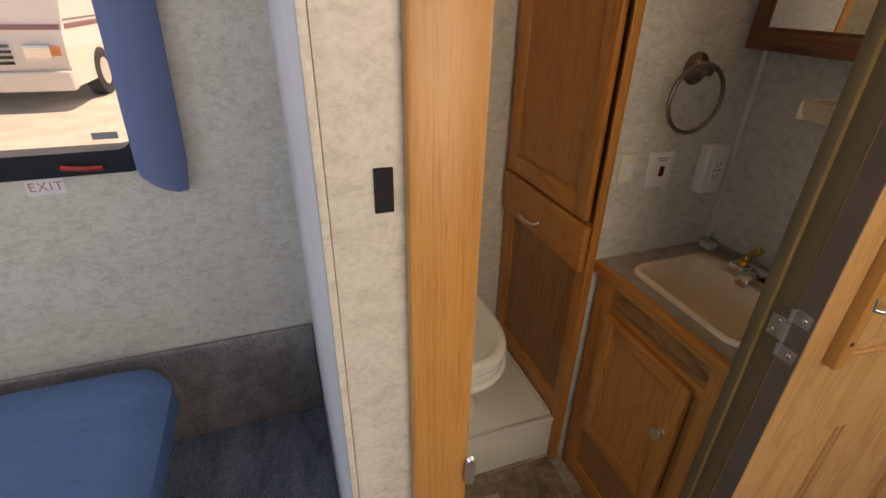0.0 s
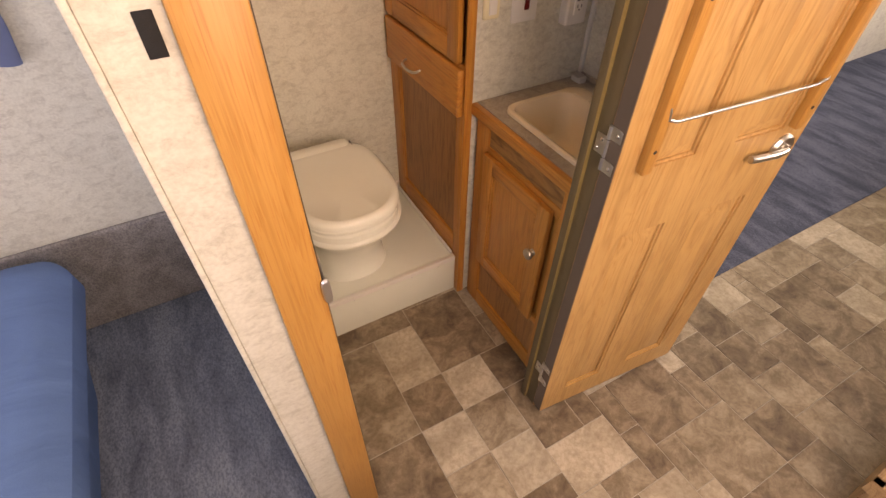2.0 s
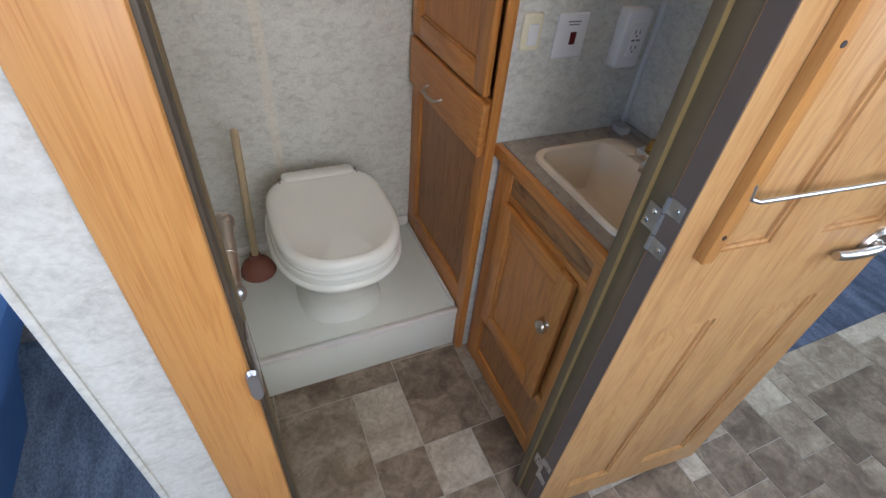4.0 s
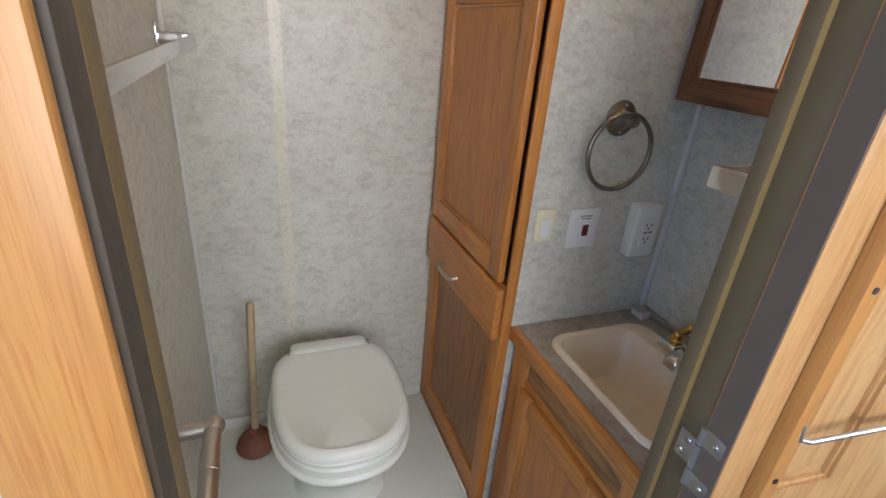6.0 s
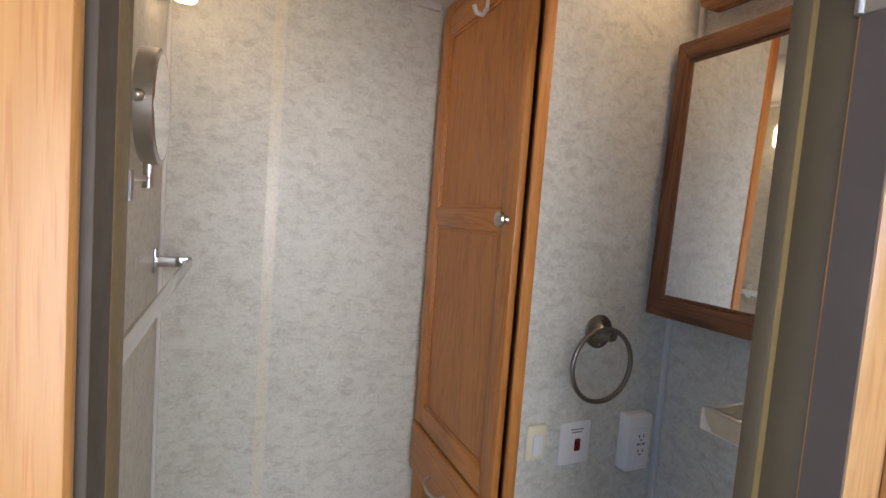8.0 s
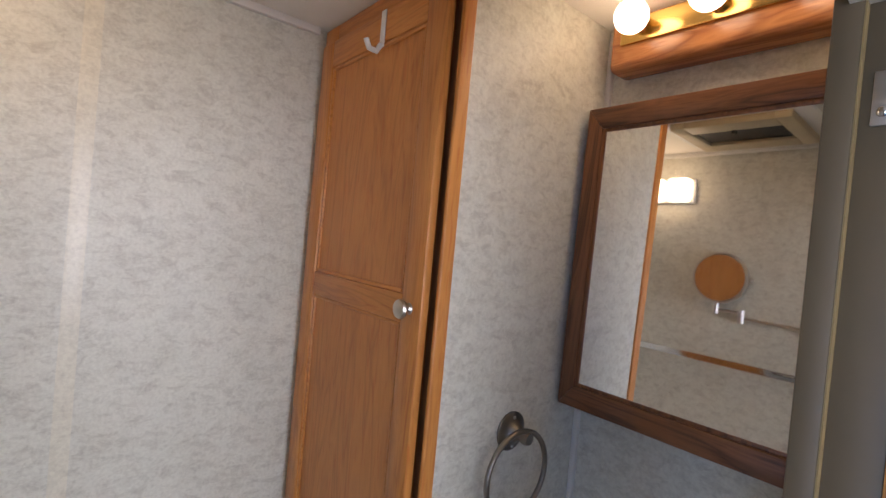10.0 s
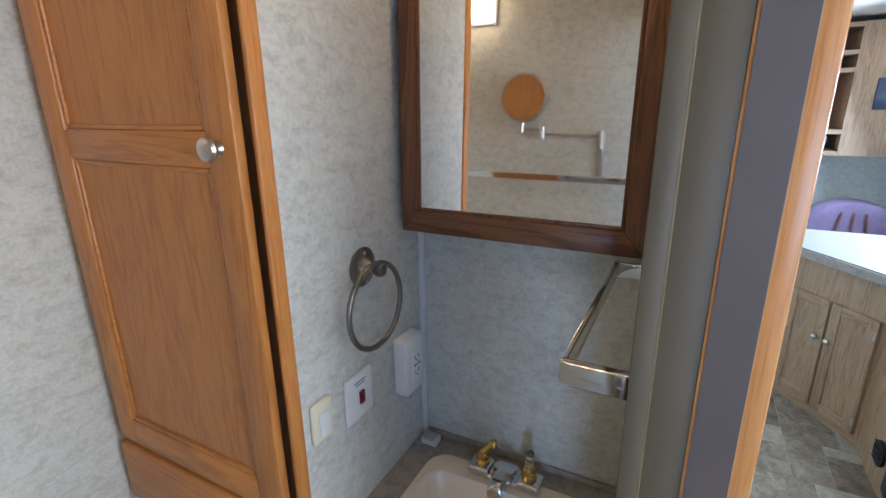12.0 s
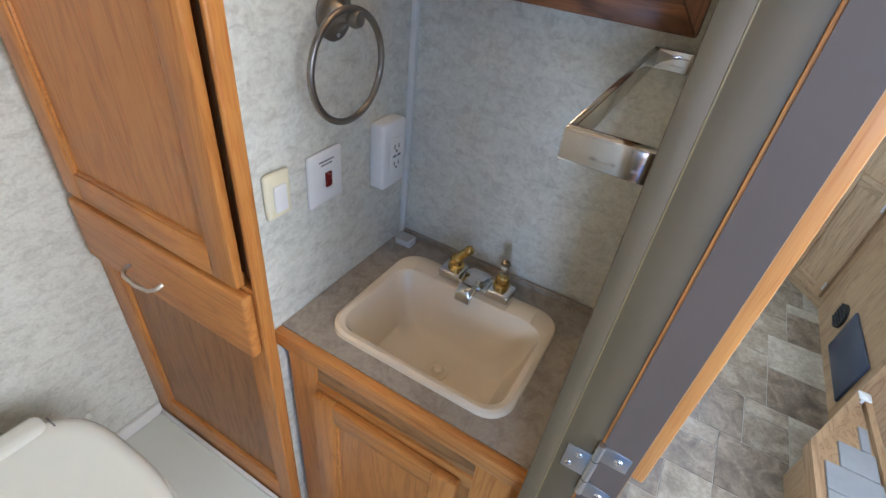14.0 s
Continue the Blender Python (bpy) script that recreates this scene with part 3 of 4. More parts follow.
loft(bm, [oval(0.5435, TX, 1.12, 0.160, 0.19, 0.222, 2.7), oval(0.548, TX, 1.12, 0.167, 0.193, 0.228, 2.7), oval(0.560, TX, 1.12, 0.1665, 0.192, 0.227, 2.7), oval(0.569, TX, 1.12, 0.160, 0.187, 0.220, 2.7),
          oval(0.5725, TX, 1.12, 0.150, 0.178, 0.209, 2.7), oval(0.572, TX, 1.114, 0.141, 0.145, 0.201, 2.7), oval(0.5675, TX, 1.108, 0.134, 0.126, 0.191, 2.6), oval(0.568, TX, 1.09, 0.05, 0.05, 0.076)])
part("lid", bm, PORCELAIN, toilet)
bm = bmesh.new()
loft(bm, [rrect(0.505, TX - 0.112, TX + 0.112, 1.268, 1.338, 0.03), rrect(0.555, TX - 0.110, TX + 0.110, 1.270, 1.334, 0.024), rrect(0.572, TX - 0.106, TX + 0.106, 1.273, 1.326, 0.018), rrect(0.5775, TX - 0.098, TX + 0.098, 1.280, 1.316, 0.012)])
part("hinge_cover", bm, PORCELAIN, toilet)
for sx in (-0.1125, 0.1125):
    part("hinge_slot", boxm(TX + sx - 0.0016, TX + sx + 0.0016, 1.270, 1.300, 0.560, 0.5735, bev=0.0008), GREY_PRINT, toilet, "narrow hinge slot")
bm = cylm((TX + 0.150, 1.30, 0.497), (TX + 0.168, 1.30, 0.505), 0.006, 10)
ball(bm, (TX + 0.17, 1.30, 0.506), 0.008)
part("flush_lever", bm, PORCELAIN, toilet)

plunger = thing("plunger", (0.242, 1.36, 0.1865), "toilet plunger with terracotta rubber cup and pale wooden handle", "plunger")
part("cup", lathe(bmesh.new(), [(0.050, 0), (0.058, 0.003), (0.059, 0.008), (0.054, 0.022), (0.044, 0.042), (0.028, 0.056), (0.018, 0.062), (0.017, 0.082), (0.0, 0.083)], Matrix.Translation((0.240, 1.352, 0.182))), RUBBER, plunger)
bm = cylm((0.241, 1.351, 0.25), (0.2645, 1.294, 0.735), 0.0112, 16, 0.0105)
ball(bm, (0.2646, 1.2938, 0.735), 0.0104)
part("handle", bm, DOWEL, plunger)

paper = thing("toilet_paper_holder", (XL, 0.64, 0.88), "empty brushed nickel toilet paper holder on the wall", "paper holder")
PX, PZ = XL + 0.096, 0.884
for y in (0.556, 0.716):
    bm = lathe(bmesh.new(), [(0.027, 0), (0.027, 0.005), (0.018, 0.011), (0.0125, 0.03), (0.0125, 0.092), (0.0, 0.094)], Matrix.Translation((XL, y, PZ)) @ Matrix.Rotation(radians(90), 4, "Y"))
    ball(bm, (PX, y, PZ), 0.0165)
    part("post", bm, NICKEL, paper)
bm = cylm((PX, 0.560, PZ), (PX, 0.712, PZ), 0.0125, 18)
cyl(bm, (PX, 0.632, PZ), (PX, 0.666, PZ), 0.0135, 18)
part("roller", bm, NICKEL, paper)


def flat_bar(name, label, p0, p1, wall, axis, mat=CHROME):
    """A flat towel bar between two square posts; axis: the way from the wall ('x' or 'y')."""
    t = thing(name, p0, label, "towel bar")
    for p in (p0, p1):
        x, y, z = p
        if axis == "x":
            a, b = sorted((wall, x))
            part("post", boxm(wall, x + 0.004, y - 0.007, y + 0.007, z - 0.012, z + 0.012, bev=0.003), mat, t)
            part("wall_plate", boxm(wall, wall + 0.006, y - 0.012, y + 0.012, z - 0.026, z + 0.030, bev=0.002), mat, t)
        else:
            part("post", boxm(x - 0.007, x + 0.007, min(wall, y - 0.004), max(wall, y + 0.004), z - 0.014, z + 0.014, bev=0.003), mat, t)
            part("wall_plate", boxm(x - 0.012, x + 0.012, wall, wall + 0.006, z - 0.045, z + 0.02, bev=0.002), mat, t)
    if axis == "x":
        part("bar", boxm(p0[0] - 0.004, p0[0] + 0.004, p0[1], p1[1], p0[2] - 0.011, p0[2] + 0.011, bev=0.002), mat, t)
    else:
        part("bar", boxm(p0[0], p1[0], p0[1] - 0.004, p0[1] + 0.004, p0[2] - 0.013, p0[2] + 0.013, bev=0.002), mat, t)
    return t


flat_bar("towel_bar", "long flat chrome towel bar on the wallpaper over the toilet", (0.202, 0.60, 1.368), (0.202, 1.375, 1.368), XL, "x")
flat_bar("towel_bar", "short flat chrome towel bar over the vanity", (0.829, 0.536, 1.297), (1.203, 0.536, 1.297), YI, "y")

shaving = thing("shaving_mirror", (XL, 0.746, 1.38), "round chrome shaving mirror on a folding wall arm", "mirror")
part("wall_bracket", boxm(XL, XL + 0.010, 0.729, 0.751, 1.375, 1.535, bev=0.003), NICKEL, shaving)
part("pivot", cylm((XL + 0.016, 0.740, 1.475), (XL + 0.016, 0.740, 1.535), 0.008, 12), NICKEL, shaving)
part("arm", tube(bmesh.new(), [(XL + 0.016, 0.740, 1.515), (XL + 0.018, 0.846, 1.517), (XL + 0.020, 0.946, 1.52)], 0.005), NICKEL, shaving)
part("elbow", cylm((XL + 0.020, 0.951, 1.505), (XL + 0.020, 0.951, 1.548), 0.010, 14), NICKEL, shaving)
part("short_arm", tube(bmesh.new(), [(XL + 0.020, 0.951, 1.538), (XL + 0.034, 1.024, 1.54)], 0.005), NICKEL, shaving)
part("yoke", cylm((XL + 0.036, 1.026, 1.525), (XL + 0.036, 1.026, 1.575), 0.008, 12), NICKEL, shaving)
MM = Matrix.Translation((XL + 0.043, 1.022, 1.650)) @ Matrix.Rotation(radians(-0.5), 4, "Z") @ Matrix.Rotation(radians(90), 4, "Y")
disc = part("rim", lathe(bmesh.new(), [(0.078, -0.018), (0.086, -0.016), (0.088, -0.006), (0.088, 0.008), (0.084, 0.010), (0.080, 0.009)], MM, 48), NICKEL, shaving)
part("mirror_disc", lathe(bmesh.new(), [(0.0795, 0.0085), (0.0795, 0.0102)], MM, 48), MIRROR, shaving, "round mirror glass")
part("knob", ball(bmesh.new(), (XL + 0.034, 0.931, 1.650), 0.009), NICKEL, shaving)

lamp = thing("wall_lamp", (XL, 1.37, 1.95), "lit white wall lamp with a frosted lens near the ceiling", "lamp")
part("base", boxm(XL, XL + 0.022, 1.150, 1.342, 1.915, 2.008, bev=0.008), WHITE_PLASTIC, lamp)
for y0, y1, mt in ((1.255, 1.337, LENS), (1.157, 1.239, LENS)):
    part("lens", boxm(XL + 0.018, XL + 0.072, y0, y1, 1.917, 2.005, bev=0.018, seg=4), mt, lamp, "frosted lens")
part("switch", boxm(XL + 0.020, XL + 0.045, 1.241, 1.253, 1.945, 1.978, bev=0.002), BLACK, lamp, "black rocker switch")

# ---- roof vent ----
vent = thing("roof_vent", (0.37, 0.93, CEILING), "beige roof vent frame with a dark opening in the ceiling", "vent")
bm = bmesh.new()
for a in ((0.20, 0.55, 0.73, 0.79), (0.20, 0.55, 1.07, 1.13), (0.20, 0.26, 0.79, 1.07), (0.49, 0.55, 0.79, 1.07)):
    box(bm, a[0], a[1], a[2], a[3], CEILING - 0.014, CEILING, bev=0.003)
part("frame", bm, WHITE_PLASTIC, vent)
bm = bmesh.new()
for a in ((0.24, 0.52, 0.77, 0.81), (0.24, 0.52, 1.05, 1.09), (0.24, 0.31, 0.81, 1.05), (0.45, 0.52, 0.81, 1.05)):
    box(bm, a[0], a[1], a[2], a[3], CEILING - 0.034, CEILING - 0.012, bev=0.003)
part("garnish", bm, BEIGE, vent, "beige inner ring")
part("screen", boxm(0.31, 0.45, 0.81, 1.05, CEILING - 0.024, CEILING - 0.014), BLACK, vent, "dark insect screen")
part("crank", cylm((0.45, 0.93, CEILING - 0.045), (0.45, 0.93, CEILING - 0.024), 0.008, 12), BLACK, vent)

# ---- tall cabinet ----
FX, DX = 0.8205, 0.803
cab = thing("tall_cabinet", (1.0, 1.2, 0), "tall honey oak linen cabinet with door, drawer and lower panel", "cabinet")
bm = bmesh.new()
box(bm, FX + 0.042, XR, 0.972, YB - 0.001, 0, CEILING - 0.002)
part("body", bm, PANEL["z"], cab)
part("stile", boxm(FX, FX + 0.018, 0.952, 0.990, 0, 0.912, bev=0.002), OAK["z"], cab)
# Set back in browner oak to hold the shade the door casts here.
part("recessed_stile", boxm(FX + 0.019, FX + 0.040, 0.954, 0.990, 0.912, CEILING - 0.002), LOWER, cab, "stile set back and browned for the shade behind the door edge")
part("stile", boxm(FX, FX + 0.018, 1.395, YB - 0.001, 0.187, CEILING - 0.002, bev=0.002), OAK["z"], cab)
for z0, z1 in ((0.187, 0.272), (0.752, 0.775), (0.895, 0.925), (2.052, CEILING - 0.002)):
    part("rail", boxm(FX + 0.001, FX + 0.018, 0.990, 1.395, z0, z1, bev=0.001), OAK["y"], cab)
part("lower_panel", boxm(FX + 0.010, FX + 0.017, 0.985, 1.40, 0.26, 0.76), LOWER, cab, "dull brown oak veneer panel")
for y0, y1 in ((0.990, 0.999), (1.386, 1.395)):
    part("bead", boxm(FX + 0.002, FX + 0.012, y0, y1, 0.272, 0.752, bev=0.003), OAK["z"], cab)
part("corner_trim", boxm(FX - 0.002, 0.8445, 0.9445, 0.9535, 0.0, CEILING - 0.002, bev=0.003, seg=3), OAK["z"], cab, "rounded oak corner trim")


def cabinet_door(parent, x, y0, y1, z0, z1, stile, cross, knob, hinge_y):
    """A framed overlay door in the y-z plane whose face is at x."""
    d = part("cabinet_door", boxm(x + 0.008, x + 0.0165, y0 + 0.004, y1 - 0.004, z0 + 0.004, z1 - 0.004), PANEL["z"], parent)
    t = 0.0175
    for a, b in ((y0, y0 + stile), (y1 - stile, y1)):
        part("stile", boxm(x, x + t, a, b, z0, z1, bev=0.004), OAK["z"], d)
    for a, b in cross:
        part("rail", boxm(x + 0.0005, x + t, y0 + stile - 0.001, y1 - stile + 0.001, a, b, bev=0.003), OAK["y"], d)
    for (_, a), (b, _) in zip(cross, cross[1:]):
        bm = bmesh.new()
        for p, q in ((y0 + stile, y0 + stile + 0.008), (y1 - stile - 0.008, y1 - stile)):
            box(bm, x + 0.003, x + 0.010, p, q, a, b, bev=0.003)
        for p, q in ((a, a + 0.008), (b - 0.008, b)):
            box(bm, x + 0.003, x + 0.010, y0 + stile + 0.008, y1 - stile - 0.008, p, q, bev=0.003)
        part("bead", bm, OAK["y"], d)
    k = Matrix.Translation((x, *knob)) @ Matrix.Rotation(radians(-90), 4, "Y")
    part("knob", lathe(bmesh.new(), [(0.010, 0), (0.008, 0.003), (0.007, 0.008), (0.014, 0.012), (0.0168, 0.017), (0.015, 0.022), (0.008, 0.025), (0.0, 0.026)], k), NICKEL, d, "satin nickel knob")
    for z in (z0 + 0.06, z1 - 0.06):
        part("hinge", cylm((x + 0.012, hinge_y, z - 0.022), (x + 0.012, hinge_y, z + 0.022), 0.0042, 10), BRASS, d)
    return d


cabinet_door(cab, DX, 0.968, 1.432, 0.917, 2.062, 0.056, [(0.917, 0.976), (1.492, 1.542), (2.003, 2.062)], (1.000, 1.520), 1.437)
drawer = part("drawer_front", boxm(DX - 0.003, DX + 0.0175, 0.955, 1.437, 0.766, 0.905, bev=0.006, seg=3), PANEL["y"], cab)
part("pull", tube(bmesh.new(), [(DX - 0.003, 1.278, 0.818), (DX - 0.016, 1.277, 0.814), (DX - 0.025, 1.266, 0.811), (DX - 0.028, 1.23, 0.808), (DX - 0.025, 1.194, 0.811), (DX - 0.016, 1.183, 0.814), (DX - 0.003, 1.182, 0.818)], 0.0042, 12), NICKEL, drawer, "satin nickel bow pull")

hook = thing("over_door_hook", (DX, 1.16, 1.977), "white plastic hook hung over the cabinet door", "hook")
part("strap", boxm(DX - 0.003, DX - 0.0005, 1.154, 1.170, 1.992, 2.063, bev=0.001), WHITE_PLASTIC, hook)
part("hook_end", tube(bmesh.new(), [(DX - 0.004, 1.162, 1.997), (DX - 0.012, 1.162, 1.982), (DX - 0.028, 1.162, 1.983), (DX - 0.036, 1.162, 1.999)], 0.0055, 10), WHITE_PLASTIC, hook)

# ---- vanity ----
VX = 0.858
van = thing("vanity_cabinet", (1.04, 0.7, 0), "honey oak vanity base with one framed door", "cabinet")
VY0, VY1 = YI + 0.002, 0.936
part("body", boxm(VX + 0.016, XR - 0.001, VY0, VY1, 0, 0.66), PANEL["z"], van)
part("side_panel", boxm(VX + 0.016, XR - 0.001, VY1 - 0.012, VY1, 0.66, 0.776), PANEL["x"], van)
part("stile", boxm(VX, VX + 0.016, 0.872, VY1, 0, 0.776, bev=0.002), OAK["z"], van)
part("stile", boxm(VX, VX + 0.016, VY0, 0.545, 0, 0.776, bev=0.002), OAK["z"], van)
for z0, z1 in ((0.0, 0.068), (0.235, 0.262), (0.672, 0.702)):
    part("rail", boxm(VX + 0.001, VX + 0.016, 0.545, 0.872, z0, z1, bev=0.001), OAK["y"], van)
part("apron_panel", boxm(VX + 0.006, VX + 0.015, 0.54, 0.876, 0.700, 0.776), APRON, van, "coarse-grained oak apron")
part("kick_panel", boxm(VX + 0.009, VX + 0.015, 0.54, 0.876, 0.06, 0.24), LOWER, van, "dull brown oak kick panel")
cabinet_door(van, VX - 0.018, 0.562, 0.868, 0.252, 0.688, 0.048, [(0.252, 0.300), (0.640, 0.688)], (0.594, 0.525), 0.873)

top = thing("vanity_countertop", (1.04, 0.7, 0.776), "grey mottled laminate countertop with an oak front edge", "countertop")
CT = 0.806
SX0, SX1, SY0, SY1 = 0.917, 1.160, 0.548, 0.866
bm = bmesh.new()
oc = [(0.862, YI + 0.002), (XR - 0.001, YI + 0.002), (XR - 0.001, 0.949), (0.862, 0.949)]
ic = [(SX0, SY0), (SX1, SY0), (SX1, SY1), (SX0, SY1)]
loft(bm, [[Vector((x, y, z)) for x, y in c] for c, z in ((oc, CT), (ic, CT), (ic, 0.776), (oc, 0.776), (oc, CT))], False, False)
part("laminate", bm, COUNTER, top)
part("front_edge", boxm(0.842, 0.862, YI + 0.002, 0.949, 0.774, CT + 0.001, bev=0.004), OAK["y"], top, "oak edge strip")
part("backsplash", boxm(XR - 0.010, XR - 0.001, YI + 0.002, 0.938, CT, CT + 0.014, bev=0.002), COUNTER, top)

sink = thing("sink", (1.04, 0.717, CT), "almond plastic drop-in basin with rounded corners", "sink")
bm = bmesh.new()
loft(bm, [rrect(CT + 0.0005, 0.897, 1.177, 0.530, 0.886, 0.048), rrect(CT + 0.008, 0.899, 1.175, 0.532, 0.884, 0.047), rrect(CT + 0.011, 0.905, 1.169, 0.538, 0.878, 0.043),
          rrect(CT + 0.008, 0.914, 1.126, 0.548, 0.868, 0.038), rrect(CT - 0.006, 0.920, 1.118, 0.554, 0.862, 0.036), rrect(CT - 0.05, 0.928, 1.108, 0.565, 0.850, 0.038),
          rrect(CT - 0.095, 0.944, 1.094, 0.585, 0.830, 0.042), rrect(CT - 0.112, 0.967, 1.071, 0.620, 0.796, 0.04), rrect(CT - 0.116, 1.005, 1.035, 0.688, 0.723, 0.014)], cap0=False)
part("basin", bm, ALMOND, sink)
for y0, y1 in ((0.578, 0.632), (0.790, 0.844)):
    part("ledge", boxm(1.122, 1.167, y0, y1, CT + 0.006, CT + 0.0125, bev=0.003), ALMOND, sink)
part("drain_stopper", lathe(bmesh.new(), [(0.0, 0.0), (0.021, 0.001), (0.022, 0.004), (0.017, 0.006), (0.012, 0.004), (0.008, 0.011), (0.0, 0.012)], Matrix.Translation((1.018, 0.706, CT - 0.116))), ALMOND, sink, "almond drain stopper")

FY = 0.712
faucet = thing("faucet", (1.16, FY, CT + 0.011), "chrome centreset faucet with brass stems and clear acrylic handles", "faucet")
bm = bmesh.new()
box(bm, 1.137, 1.182, FY - 0.076, FY + 0.076, CT + 0.011, CT + 0.024, bev=0.005, seg=3)
box(bm, 1.134, 1.180, FY - 0.078, FY - 0.030, CT + 0.012, CT + 0.034, bev=0.006, seg=3)
box(bm, 1.134, 1.180, FY + 0.030, FY + 0.078, CT + 0.012, CT + 0.034, bev=0.006, seg=3)
part("base", bm, CHROME, faucet)
bm = bmesh.new()
loft(bm, [[Vector((x, FY + dy * w, z + dz)) for dy, dz in ((-1, -t), (-1, t * 0.4), (-0.6, t), (0.6, t), (1, t * 0.4), (1, -t))] for x, z, w, t in
          ((1.178, CT + 0.028, 0.026, 0.008), (1.158, CT + 0.036, 0.023, 0.011), (1.135, CT + 0.038, 0.018, 0.011), (1.112, CT + 0.034, 0.0165, 0.011), (1.098, CT + 0.027, 0.016, 0.012), (1.094, CT + 0.023, 0.015, 0.010))])
part("spout", bm, CHROME, faucet)
part("lift_hole", cylm((1.168, FY, CT + 0.0385), (1.168, FY, CT + 0.0395), 0.004, 12), BLACK, faucet)
for s, lean in ((-0.051, 0.0), (0.051, 0.35)):
    h = part("handle", lathe(bmesh.new(), [(0.016, 0.033), (0.017, 0.040), (0.0125, 0.044), (0.014, 0.052), (0.0105, 0.060), (0.0, 0.061)], Matrix.Translation((1.160, FY + s, CT))), BRASS, faucet, "brass handle stem")
    tip = Vector((1.160 + 0.016 * lean, FY + s - 0.06 * lean, CT + 0.088 - 0.02 * lean))
    bm = tube(bmesh.new(), [(1.160, FY + s, CT + 0.056), Vector((1.160, FY + s, CT + 0.056)).lerp(tip, 0.5), tip], 0.0085, 8)
    ball(bm, tip, 0.010, (1, 1, 1), 12, 8)
    part("lever", bm, BRASS if lean else ACRYLIC, h, "" if lean else "clear acrylic lever")

stopper = thing("sink_clip", (1.20, 0.915, CT), "small grey metal clip box on the counter corner", "clip")
part("case", boxm(1.186, 1.214, 0.893, 0.933, CT, CT + 0.020, bev=0.004), WHITE_TRIM, stopper)
part("flap", boxm(1.178, 1.206, 0.896, 0.930, CT + 0.021, CT + 0.025, bev=0.0015), NICKEL, stopper)

# ---- on the switch wall ----
SW = 0.95
sw = thing("light_switch", (0.897, SW, 1.06), "ivory rocker light switch on the wallpaper", "switch")
part("plate", boxm(0.860, 0.909, SW - 0.010, SW, 1.026, 1.102, bev=0.006, seg=3), IVORY, sw)
part("rocker", boxm(0.873, 0.897, SW - 0.0145, SW - 0.009, 1.038, 1.082, bev=0.003), WHITE_PLASTIC, sw, "white rocker")
wh = thing("heater_switch", (1.003, SW, 1.05), "white water heater switch plate with a dark red rocker", "switch")
part("plate", boxm(0.948, 1.028, SW - 0.007, SW, 1.003, 1.098, bev=0.004, seg=3), WHITE_PLASTIC, wh)
part("rocker", boxm(0.985, 0.9995, SW - 0.0105, SW - 0.006, 1.033, 1.060, bev=0.002), RED_PLASTIC, wh, "dark red rocker")
for z, w in ((1.0795, 0.034), (1.0735, 0.026)):
    part("print_line", boxm(0.990 - w / 2, 0.990 + w / 2, SW - 0.0074, SW - 0.0068, z, z + 0.0026), GREY_PRINT, wh)
gf = thing("outlet", (1.165, SW, 1.035), "white surface-mounted ground fault outlet", "outlet")
part("housing", boxm(1.110, 1.181, SW - 0.034, SW, 0.978, 1.108, bev=0.007, seg=3), WHITE_PLASTIC, gf)
part("insert", boxm(1.131, 1.165, SW - 0.0365, SW - 0.032, 1.006, 1.078, bev=0.0015), WHITE_PLASTIC, gf)
for z in (1.023, 1.057):
    for x in (1.141, 1.154):
        part("slot", boxm(x - 0.0012, x + 0.0012, SW - 0.0369, SW - 0.0363, z, z + 0.008), BLACK, gf)
    part("ground_hole", cylm((1.1475, SW - 0.0369, z - 0.005), (1.1475, SW - 0.0363, z - 0.005), 0.0024, 10), BLACK, gf)
for x in (1.141, 1.155):
    part("button", boxm(x - 0.005, x + 0.005, SW - 0.0372, SW - 0.036, 1.0405, 1.0445), GREY_PRINT, gf)

tr = thing("towel_ring", (1.036, SW, 1.29), "antique pewter towel ring on a round rose", "towel ring")
RM = Matrix.Translation((1.026, SW, 1.294)) @ Matrix.Rotation(radians(90), 4, "X")
part("rose", lathe(bmesh.new(), [(0.036, 0), (0.037, 0.003), (0.031, 0.007), (0.026, 0.008), (0.020, 0.013), (0.011, 0.022), (0.009, 0.030), (0.012, 0.034), (0.013, 0.042), (0.010, 0.048), (0.0, 0.050)], RM), PEWTER, tr)
for dz in (-0.027, 0.027):
    part("screw", ball(bmesh.new(), (1.026, SW - 0.0085, 1.294 + dz), 0.0036, (1, 0.5, 1), 10, 6), STEEL, tr)
part("ring", ring_torus(bmesh.new(), (1.010, SW - 0.040, 1.231), 0.0775, 0.0052, Matrix.Rotation(radians(90), 3, "X")), PEWTER, tr)

# ---- mirror cabinet and light bar ----
MX, MY0, MY1, MZ0, MZ1 = 1.146, 0.491, 0.932, 1.338, 1.925
mc = thing("mirror_cabinet", (1.19, 0.72, MZ0), "dark oak framed mirror cabinet over the vanity", "mirror cabinet")
part("body", boxm(MX + 0.030, XR - 0.001, MY0 + 0.012, MY1 - 0.012, MZ0 + 0.012, MZ1 - 0.012), DARK["z"], mc)
FW = 0.041


def mitred(bm, pts, x0, x1):
    va = [bm.verts.new((x0, y, z)) for y, z in pts]
    vb = [bm.verts.new((x1, y, z)) for y, z in pts]
    n = len(pts)
    for i in range(n):
        bm.faces.new((va[i], va[(i + 1) % n], vb[(i + 1) % n], vb[i]))
    bm.faces.new(va[::-1])
    bm.faces.new(vb)
    bmesh.ops.recalc_face_normals(bm, faces=bm.faces)
    bmesh.ops.bevel(bm, geom=list(bm.edges), offset=0.0022, segments=2, profile=0.5, affect="EDGES")
    return bm


